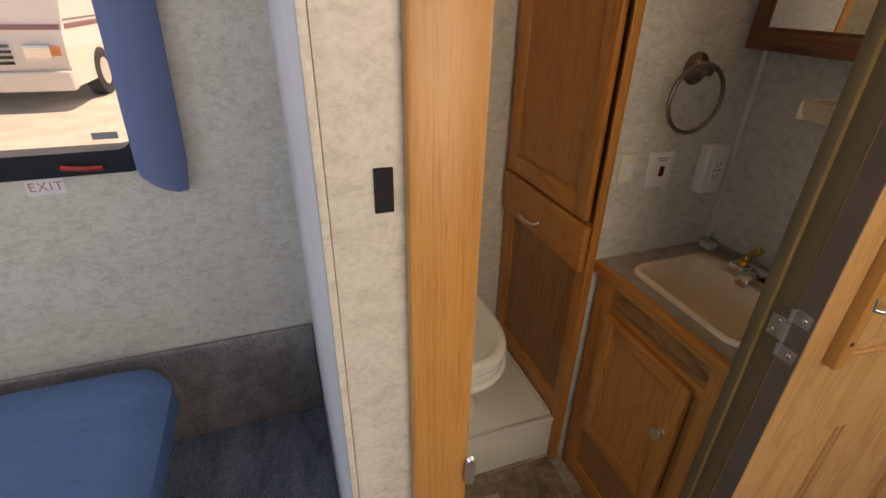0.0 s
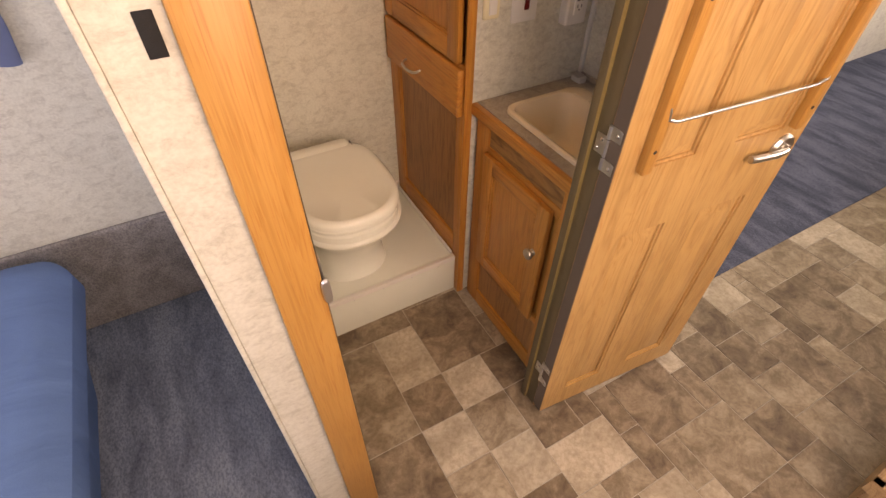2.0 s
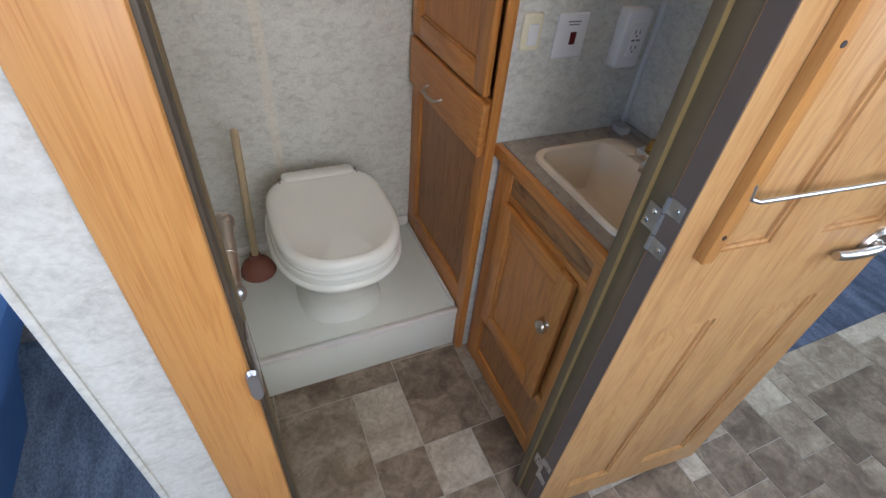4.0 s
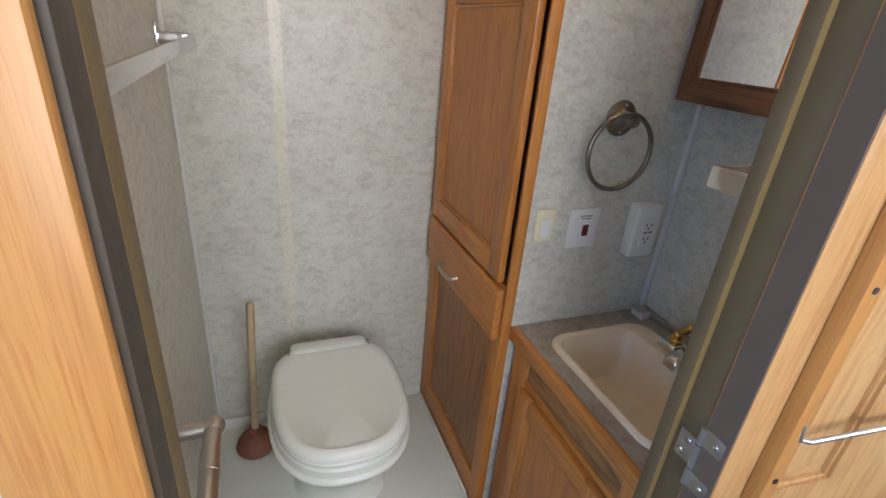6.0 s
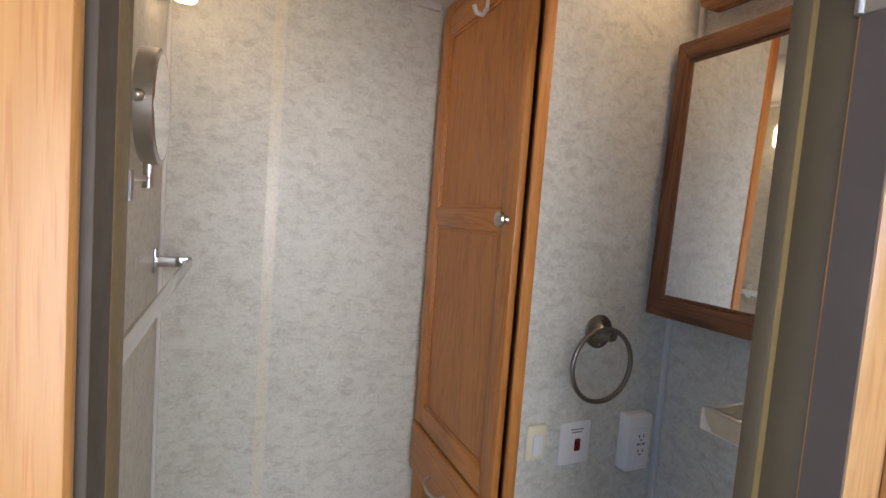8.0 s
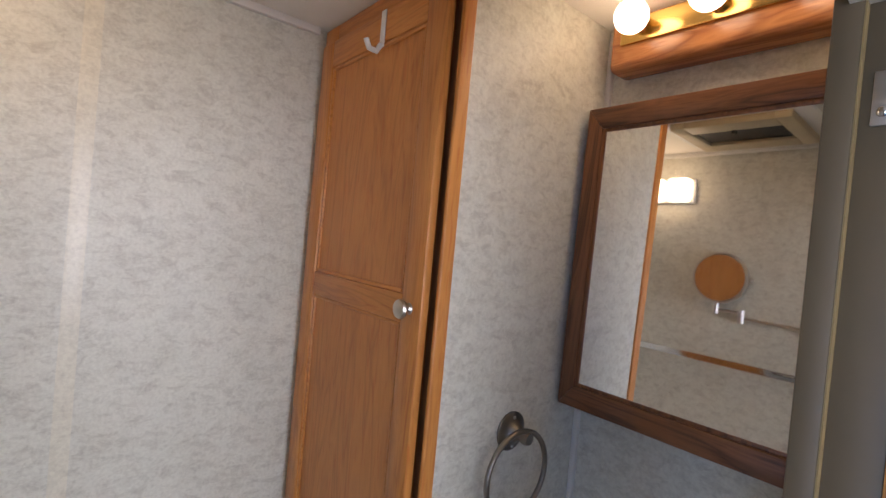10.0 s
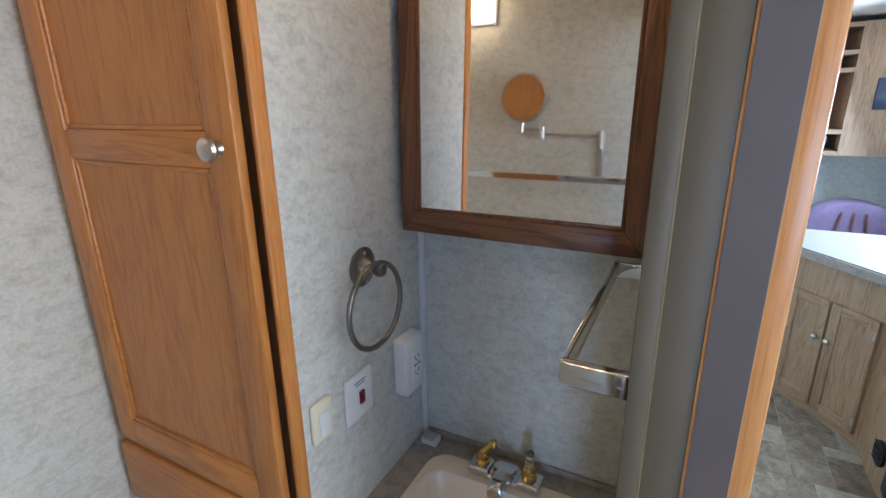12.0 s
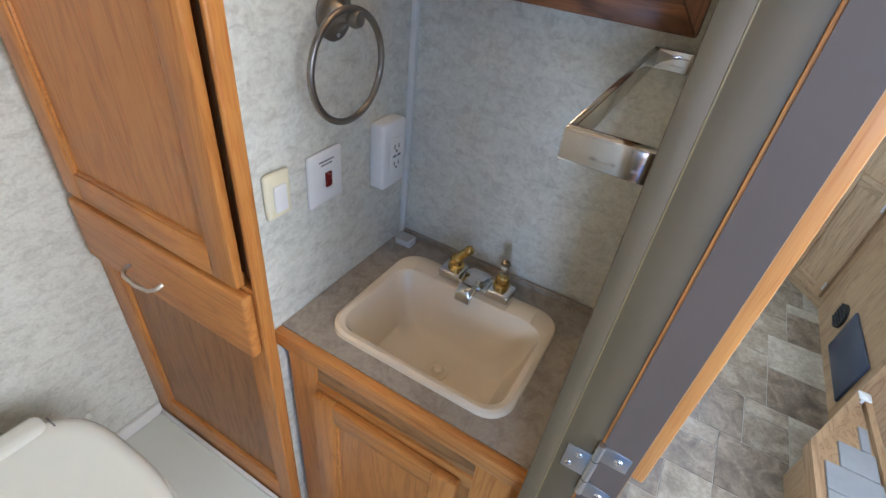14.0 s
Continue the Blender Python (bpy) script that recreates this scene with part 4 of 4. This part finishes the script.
o, i_ = (MY0, MY1, MZ0, MZ1), (MY0 + FW - 0.010, MY1 - FW + 0.008, MZ0 + FW, MZ1 - FW)
frame_sides = [("y", [(o[0], o[2]), (o[1], o[2]), (i_[1], i_[2]), (i_[0], i_[2])]), ("y", [(o[0], o[3]), (i_[0], i_[3]), (i_[1], i_[3]), (o[1], o[3])]),
               ("z", [(o[0], o[2]), (i_[0], i_[2]), (i_[0], i_[3]), (o[0], o[3])]), ("z", [(o[1], o[2]), (o[1], o[3]), (i_[1], i_[3]), (i_[1], i_[2])])]
# the framed door leans back a little at the top
LEAN = Matrix.Translation((MX, 0, (MZ0 + MZ1) / 2)) @ Matrix.Rotation(radians(1.5), 4, "Y") @ Matrix.Translation((-MX, 0, -(MZ0 + MZ1) / 2))


def leaned(bm):
    bm.transform(LEAN)
    return bm


for axis, pts in frame_sides:
    part("frame_side", leaned(mitred(bmesh.new(), pts, MX, MX + 0.024)), DARK[axis], mc)
for y0, y1, z0, z1 in ((i_[0], i_[0] + 0.007, i_[2], i_[3]), (i_[1] - 0.007, i_[1], i_[2], i_[3]), (i_[0] + 0.007, i_[1] - 0.007, i_[2], i_[2] + 0.007), (i_[0] + 0.007, i_[1] - 0.007, i_[3] - 0.007, i_[3])):
    part("inner_lip", leaned(boxm(MX + 0.003, MX + 0.014, y0, y1, z0, z1, bev=0.002)), DARK["z"], mc)
part("mirror_glass", leaned(boxm(MX + 0.006, MX + 0.010, i_[0] + 0.002, i_[1] - 0.002, i_[2] + 0.002, i_[3] - 0.002)), MIRROR, mc, "clear mirror glass")

lb = thing("light_bar", (1.2, 0.72, 2.02), "red oak vanity light bar with lit globe bulbs", "lamp")
part("oak_bar", boxm(1.170, XR - 0.001, YI + 0.05, 0.912, 1.997, CEILING - 0.012, bev=0.014, seg=4), LIGHTBAR, lb)
part("metal_strip", boxm(1.162, 1.1705, 0.53, 0.885, 2.042, 2.090, bev=0.003), BRASS, lb, "polished brass backplate")
for y in (0.835, 0.705, 0.575):
    part("socket", cylm((1.164, y, 2.066), (1.140, y, 2.066), 0.016, 16), BRASS, lb)
    b = part("bulb", ball(bmesh.new(), (1.112, y, 2.066), 0.030), BULB, lb, "lit round bulb")
    b.visible_shadow = False
    globe_light("bulb_glow", (1.112, y, 2.066), 0.22)
globe_light("wall_lamp_glow", (XL + 0.09, 1.25, 1.96), 0.045)

# ---- bedroom ----
structure("floor_carpet", boxm(RV_X0, 0.098, RV_Y0, YB, -0.03, 0.004), CARPET, "dark blue-grey cut pile carpet", "floor")
structure("riser_carpet", boxm(RV_X0, 0.095, YB - 0.022, YB - 0.001, 0.003, 0.400, bev=0.009, seg=3), RISER, "taupe carpet running up the foot of the wall", "carpet")

bed = thing("bed", (-0.98, 0.40, 0.0), "bed under a smooth blue fitted sheet", "bed")
bm = bmesh.new()
rings = []
for z, d, r in ((0.03, 0.140, 0.10), (0.25, 0.080, 0.11), (0.40, 0.008, 0.12), (0.46, 0.012, 0.12), (0.492, 0.045, 0.11), (0.503, 0.10, 0.08), (0.506, 0.35, 0.04)):
    rings.append([p + Vector((0.004 * math.sin(23 * p.y) + 0.003 * math.sin(41 * p.y + 9 * z), 0.003 * math.sin(31 * p.x), 0.002 * math.sin(17 * p.x + 11 * p.y))) for p in rrect(z, -1.75 + d, -0.296 - d, -0.55 + d, 1.31 - d, r, 10)])
loft(bm, rings)
part("sheet", bm, SHEET, bed)
part("bed_base", boxm(-1.60, -0.47, -0.40, 1.16, 0.004, 0.06), DARK["x"], bed)

win = thing("window_1", (-0.9, YB, 1.05), "black-framed bedroom emergency exit window", "window")
tagged(win, kind="structure")
x0, x1, z0, z1 = WIN
bm = bmesh.new()
outer = [Vector((p.x, 0, p.y)) for p in rrect(0, x0 - 0.002, x1 + 0.012, z0 - 0.045, z1 + 0.02, 0.055, 8)]
inner = [Vector((p.x, 0, p.y)) for p in rrect(0, x0 + 0.035, x1 - 0.012, z0 + 0.018, z1 - 0.03, 0.045, 8)]
loft(bm, [[p + Vector((0, YB - 0.014, 0)) for p in outer], [p + Vector((0, YB - 0.020, 0)) for p in inner], [p + Vector((0, YB + 0.05, 0)) for p in inner], [p + Vector((0, YB + 0.05, 0)) for p in outer], [p + Vector((0, YB - 0.014, 0)) for p in outer]], False, False)
part("window_frame", bm, WINDOW_FRAME, win)
pane = part("pane", boxm(x0 + 0.02, x1 - 0.005, YB + 0.030, YB + 0.034, z0 + 0.005, z1 - 0.02), PANE, win)
pane.visible_shadow = False
part("warning_label", boxm(-0.385, -0.325, YB + 0.0285, YB + 0.0298, 1.085, 1.103), QUILT, win, "small grey label on the glass")
bm = tube(bmesh.new(), [(-0.455, YB - 0.022, 1.031), (-0.44, YB - 0.034, 1.032), (-0.40, YB - 0.036, 1.028), (-0.362, YB - 0.034, 1.028)], 0.007, 10)
part("latch", bm, RED_LATCH, win, "red exit latch handle")

curtain = thing("curtain", (-0.22, YB - 0.03, 0.94), "padded periwinkle fabric side valance beside the window", "curtain")
bm = bmesh.new()
rings = []
for k in range(13):
    z = 0.945 + k * (1.93 - 0.945) / 12
    g = 0.0 if k > 0 else 0.008
    x_l, x_r = -0.285 + 0.03 * (k / 12) + g, -0.172 + 0.045 * (k / 12) - g
    n = 22
    front = [Vector((x_l + (x_r - x_l) * i / n, YB - 0.030 - 0.045 * math.sin(math.pi * min(1.0, i / n * 0.75 + 0.25)) ** 0.8, z + (0.06 * (1 - i / n) ** 1.5 if k == 0 else 0))) for i in range(n + 1)]
    back = [Vector((p.x, YB - 0.022, p.z)) for p in reversed(front)]
    rings.append(front + back)
loft(bm, rings)
part("cloth", bm, CURTAIN, curtain)
part("valance_rod", cylm((-1.62, YB - 0.04, 1.935), (-0.10, YB - 0.04, 1.935), 0.010, 12), WHITE_TRIM, curtain)

exit_sign = thing("exit_label", (-0.512, YB, 0.96), "white sticker reading EXIT in faded red letters", "label")
part("sticker", boxm(-0.555, -0.472, YB - 0.0015, YB, 0.958, 1.000), WHITE_PLASTIC, exit_sign)
curve = bpy.data.curves.new("letters", "FONT")
curve.body, curve.size, curve.align_x, curve.align_y, curve.extrude, curve.space_character = "EXIT", 0.034, "CENTER", "CENTER", 0.0003, 1.15
tmp = bpy.data.objects.new("letters_curve", curve)
me = bpy.data.meshes.new_from_object(tmp)
bpy.data.objects.remove(tmp)
letters = new("letters", me)
letters.parent = exit_sign
letters.matrix_basis = world_of(exit_sign).inverted() @ pose(-0.513, YB - 0.0020, 0.979, 90, 0, 0)
me.materials.append(PINK_PRINT)

# ---- kitchen beyond ----
KH = 0.85
ang = math.degrees(math.atan2(0.29, 0.41))
KP = (2.93, -0.40)
kc = thing("kitchen_cabinet", (KP[0], KP[1], 0), "pale oak kitchen cabinet with two framed doors", "cabinet", rz=ang)
# local: x along the face, the face looks towards +y
part("body", boxm(0, 0.53, -0.40, 0.0, 0.045, KH - 0.04), KITCHEN_OAK["z"], kc, local=True)
part("toe_kick", boxm(0.01, 0.52, -0.36, -0.012, 0.0, 0.045), KITCHEN_OAK["x"], kc, local=True)
for a, b, kx in ((0.025, 0.255, 0.228), (0.267, 0.497, 0.294)):
    d = part("cabinet_door", boxm(a, b, 0.0, 0.010, 0.065, 0.64), KITCHEN_OAK["z"], kc, local=True)
    for p, q in ((a, a + 0.05), (b - 0.05, b)):
        part("stile", boxm(p, q, 0.008, 0.019, 0.065, 0.64, bev=0.003), KITCHEN_OAK["z"], d, local=True)
    for p, q in ((0.065, 0.115), (0.59, 0.64)):
        part("rail", boxm(a + 0.05, b - 0.05, 0.008, 0.018, p, q, bev=0.003), KITCHEN_OAK["x"], d, local=True)
    part("knob", ball(bmesh.new(), (kx, 0.036, 0.445), 0.015), NICKEL, d, "nickel knob", local=True)
    for z in (0.13, 0.57):
        part("hinge", boxm(a + 0.002 if kx > (a + b) / 2 else b - 0.012, a + 0.012 if kx > (a + b) / 2 else b - 0.002, 0.019, 0.022, z - 0.02, z + 0.02), STEEL, d, "", local=True)
kb = thing("kitchen_base_unit", (2.65, -0.60, 0), "pale oak kitchen base unit with a round vent", "cabinet")
part("body", boxm(2.19, 2.93, RV_Y0 + 0.001, -0.400, 0.0, KH - 0.04), KITCHEN_OAK["z"], kb)
fl = part("round_vent", cylm((2.675, -0.400, 0.165), (2.675, -0.388, 0.165), 0.055, 28), BLACK, kb, "round black furnace vent")
for k in range(-2, 3):
    part("vane", boxm(2.675 - 0.042, 2.675 + 0.042, -0.388, -0.383, 0.165 + k * 0.018 - 0.003, 0.165 + k * 0.018 + 0.003), TYRE, fl)
part("dark_panel", boxm(2.235, 2.575, -0.400, -0.388, 0.065, 0.265, bev=0.004), NAVY, kb, "dark blue glass panel")
part("drawer_front", boxm(2.24, 2.88, -0.400, -0.384, 0.60, 0.78, bev=0.004), KITCHEN_OAK["x"], kb)
kt = thing("kitchen_countertop", (2.9, -0.5, KH - 0.04), "grey laminate kitchen counter with a grey rounded edge", "countertop")
bm = bmesh.new()
ca, sa = math.cos(radians(ang)), math.sin(radians(ang))
outline = [(2.17, RV_Y0 + 0.002), (2.17, -0.375), (2.92, -0.370), (2.92 + 0.55 * ca, -0.370 + 0.55 * sa), (3.78, -0.08), (3.78, RV_Y0 + 0.002)]
lo = [Vector((x, y, KH - 0.04)) for x, y in outline]
loft(bm, [lo, [p + Vector((0, 0, 0.04)) for p in lo]])
part("slab", bm, COUNTER, kt)
lo2 = [Vector((x * 0.99 + 0.03, y - 0.012 if y > -0.9 else y, KH + 0.0005)) for x, y in outline]
bm = bmesh.new()
loft(bm, [lo2, [p + Vector((0, 0, 0.006)) for p in lo2]])
part("laminate_top", bm, BEIGE_TOP, kt, "sand grey laminate top")
part("sink_cover", boxm(2.75, 3.12, -0.80, -0.47, KH + 0.007, KH + 0.02, bev=0.004), NAVY, kt, "blue sink cover")

chair = thing("armchair", (4.50, -0.55, 0.0), "plum upholstered swivel armchair with a rounded back", "chair")
bm = bmesh.new()
loft(bm, [oval(z, 4.52, -0.55, r, 0.12, 0.12, 2.2) for z, r in ((0.45, 0.30), (0.60, 0.33), (0.72, 0.32), (0.82, 0.27), (0.89, 0.19), (0.92, 0.08))])
bm.transform(Matrix.Translation((4.52, -0.55, 0)) @ Matrix.Rotation(radians(90), 4, "Z") @ Matrix.Translation((-4.52, 0.55, 0)))
part("backrest", bm, PURPLE, chair)
for k in (-1, 0, 1):
    part("seam", tube(bmesh.new(), [(4.385, -0.55 + k * 0.11 * (1 - q * 0.4), 0.50 + q * 0.36) for q in (0, 0.25, 0.5, 0.75, 1.0)], 0.006, 8), DARK["z"], chair, "dark seam")
part("seat", boxm(4.05, 4.46, -0.83, -0.27, 0.32, 0.50, bev=0.05, seg=4), PURPLE, chair)
for y0, y1 in ((-0.93, -0.83), (-0.27, -0.17)):
    part("armrest", boxm(4.05, 4.55, y0, y1, 0.25, 0.62, bev=0.04, seg=4), PURPLE, chair)
part("pedestal", cylm((4.30, -0.55, 0.0), (4.30, -0.55, 0.33), 0.16, 20, 0.10), TYRE, chair)

hutch = thing("overhead_hutch", (4.8, -0.4, 1.215), "oak overhead cabinet with open dark shelves and a plain end panel", "cabinet")
part("end_panel", boxm(4.60, 5.049, RV_Y0 + 0.001, -0.43, 1.215, 2.07), KITCHEN_OAK["z"], hutch)
part("side_panel", boxm(4.60, 5.049, -0.07, -0.045, 1.215, 2.07), KITCHEN_OAK["z"], hutch)
part("back_panel", boxm(5.03, 5.049, -0.43, -0.07, 1.215, 2.07), DARK["z"], hutch)
for z in (1.215, 1.36, 1.76, 1.87, 2.04):
    part("shelf", boxm(4.605, 5.03, -0.43, -0.07, z, z + 0.03), KITCHEN_OAK["y"], hutch)
part("shelf_box", boxm(4.66, 4.95, -0.37, -0.13, 1.295, 1.335, bev=0.004), NAVY, hutch, "dark blue box on the shelf")
part("wall_clock_panel", boxm(4.588, 4.60, -0.80, -0.56, 1.52, 1.72, bev=0.004), NAVY, hutch, "dark rounded panel")

step = thing("entry_step", (1.73, -0.34, 0.0), "oak-edged step with a grey tile-patterned vinyl tread", "step")
plan = [(1.34, -0.242), (1.835, -0.226), (2.175, -0.392), (2.155, -0.425), (1.81, -0.440), (1.34, -0.455)]
core = [(1.355, -0.257), (1.83, -0.242), (2.150, -0.398), (1.81, -0.425), (1.355, -0.44)]
bm = bmesh.new()
loft(bm, [[Vector((x, y, z)) for x, y in core] for z in (0.0, 0.185)])
part("riser_box", bm, KITCHEN_OAK["z"], step)
for (ax, ay), (bx, by) in zip(plan, plan[1:] + plan[:1]):
    bm = bmesh.new()
    dx, dy = bx - ax, by - ay
    q = math.hypot(dx, dy)
    nx, ny = dy / q * 0.022, -dx / q * 0.022
    foot = [(ax, ay), (bx, by), (bx + nx, by + ny), (ax + nx, ay + ny)]
    loft(bm, [[Vector((x, y, z)) for x, y in foot] for z in (0.150, 0.2)])
    part("edge_board", bm, KITCHEN_OAK["x"], step)
part("corner_cap", boxm(2.130, 2.175, -0.427, -0.387, 0.17, 0.206, bev=0.008), WHITE_PLASTIC, step, "white corner cap")
for c in range(6):
    x = 1.375 + c * 0.105
    y0 = -0.420 + max(0.0, x - 1.72) * 0.10
    y1 = -0.268 - max(0.0, x + 0.103 - 1.83) * 0.62
    part("tread_tile", boxm(x, x + 0.102, y0, y1, 0.180, 0.192, bev=0.002, seg=1), QUILT, step)
structure("carpet_living", boxm(1.35, RV_X1, 0.50, YB, -0.02, 0.006), CARPET_DARK, "dark blue-grey carpet beside the vinyl floor", "floor")

# ---- outside ----
structure("ground", boxm(-300, 300, -300, 300, -0.65, -0.45), ASPHALT, "concrete lot with the sun's glare lifted into its colour", "ground")
structure("backdrop", boxm(-120, 120, 70, 71, -0.9, 7), TREE_BACK, "low far wooded rise", "backdrop")
coach = thing("motorhome", (-4.15, 10.0, -0.45), "white motorhome with maroon stripes parked outside", "vehicle", rz=-4)
# local: x across the front, y along the body, the front looks towards -y
bm = bmesh.new()
prof = [(0.0, 0.35), (-0.06, 0.75), (0.02, 1.15), (0.35, 1.75), (0.62, 2.75), (0.95, 3.05), (7.5, 3.08), (7.5, 0.35)]
loft(bm, [[Vector((x, y, z)) for y, z in prof] for x in (-1.2, -1.12, 1.12, 1.2)])
part("body", bm, COACH, coach, local=True)
bm = bmesh.new()
loft(bm, [[Vector((x, y, z)) for y, z in ((0.335, 1.78), (0.62, 2.62), (0.66, 2.62), (0.375, 1.78))] for x in (-1.08, 1.08)])
part("windshield", bm, COACH_GLASS, coach, "dark curved windshield", local=True)
for k in range(4):
    part("grille_bar", boxm(-0.45, 0.45, -0.085, -0.04, 0.72 + k * 0.085, 0.765 + k * 0.085, bev=0.008), TYRE, coach, "", local=True)
for s in (-1, 1):
    hl = part("headlight", boxm(min(s * 0.62, s * 1.0), max(s * 0.62, s * 1.0), -0.075, -0.02, 0.80, 1.02, bev=0.02), CHROME, coach, "clear headlight", local=True)
    part("marker", boxm(min(s * 0.98, s * 1.12), max(s * 0.98, s * 1.12), -0.06, 0.02, 0.84, 0.98, bev=0.01), AMBER, hl, "amber marker", local=True)
    for y in (1.35, 5.8):
        w = part("wheel", cylm((s * 0.98, y, 0.42), (s * 1.215, y, 0.42), 0.42, 28), TYRE, coach, "black tyre", local=True)
        part("rim", cylm((s * 1.20, y, 0.42), (s * 1.225, y, 0.42), 0.24, 24), CHROME, w, "", local=True)
part("bumper", boxm(-1.2, 1.2, -0.14, 0.06, 0.30, 0.62, bev=0.05, seg=3), COACH, coach, local=True)
for z0, z1, mt in ((1.22, 1.30, COACH_RED), (1.34, 1.37, GREY_PRINT)):
    part("stripe", boxm(1.195, 1.206, 0.2, 7.4, z0, z1), mt, coach, "", local=True)
bm = bmesh.new()
loft(bm, [[Vector((x, y, z)) for y, z in ((0.015, 1.22), (0.055, 1.30), (0.07, 1.30), (0.03, 1.22))] for x in (-1.19, 1.19)])
bm.transform(Matrix.Translation((0, -0.012, 0)))
part("stripe", bm, COACH_RED, coach, "maroon stripe", local=True)
shed = thing("storage_shed", (-2.3, 23.0, -0.45), "pale grey metal shed beyond the motorhome", "building")
part("wall", boxm(-4.4, -0.2, 22.0, 24.0, -0.45, 2.9), WHITE_PAINT, shed)
part("roof", boxm(-4.5, -0.1, 21.9, 24.1, 2.9, 3.0, bev=0.02), STEEL, shed)

# ---- vinyl floor of separate tiles ----
floor = structure("floor", boxm(0.098, RV_X1, RV_Y0, YB, -0.03, 0.0), GROUT, "stone-look vinyl tile floor in tan and brown", "floor")
U = 0.0767
X0, Y0 = 0.434 - 6 * U, 0.503 - 20 * U
NX, NY = 58, 27
taken = np.zeros((NX, NY), bool)
tiles = []


def lay(i, j, w, h, tone):
    w, h = min(w, NX - i), min(h, NY - j)
    taken[i:i + w, j:j + h] = True
    tiles.append((i, j, w, h, tone))


# the tiles inside the bathroom doorway
for spec in ((6, 22, 2, 3, 2), (6, 20, 2, 2, 0), (8, 22, 3, 4, 0), (8, 20, 2, 2, 2), (10, 20, 2, 2, 0), (3, 20, 3, 5, 1), (3, 25, 5, 2, 0), (6, 18, 2, 2, 2), (8, 18, 2, 2, 1),
             (3, 16, 3, 4, 0), (6, 15, 2, 3, 1), (8, 16, 2, 2, 2), (10, 17, 2, 3, 0), (10, 15, 3, 2, 2)):
    lay(*spec)
rng = random.Random(7)
for j in range(NY):
    for i in range(NX):
        if taken[i, j]:
            continue
        if X0 + i * U > 1.35 and Y0 + j * U > 0.55:
            continue
        if 0.9 < X0 + i * U < 1.35 and Y0 + j * U > 0.47:
            continue
        sizes = [(3, 4), (2, 2), (2, 3), (3, 3), (2, 2), (3, 2), (4, 3)]
        rng.shuffle(sizes)
        for w, h in sizes + [(2, 1), (1, 2), (1, 1)]:
            if i + w <= NX and j + h <= NY and not taken[i:i + w, j:j + h].any():
                lay(i, j, w, h, rng.choice((0, 0, 1, 1, 2)))
                break
shared = {}
for i, j, w, h, tone in tiles:
    key = (w, h, tone)
    if key not in shared:
        shared[key] = mesh_of("tile", boxm(0.0012, w * U - 0.0012, 0.0012, h * U - 0.0012, 0.0, 0.0022, bev=0.0012, seg=1), TILE[tone])
    ob = new("tile", shared[key])
    ob.parent = floor
    ob.location = (X0 + i * U, Y0 + j * U, 0)
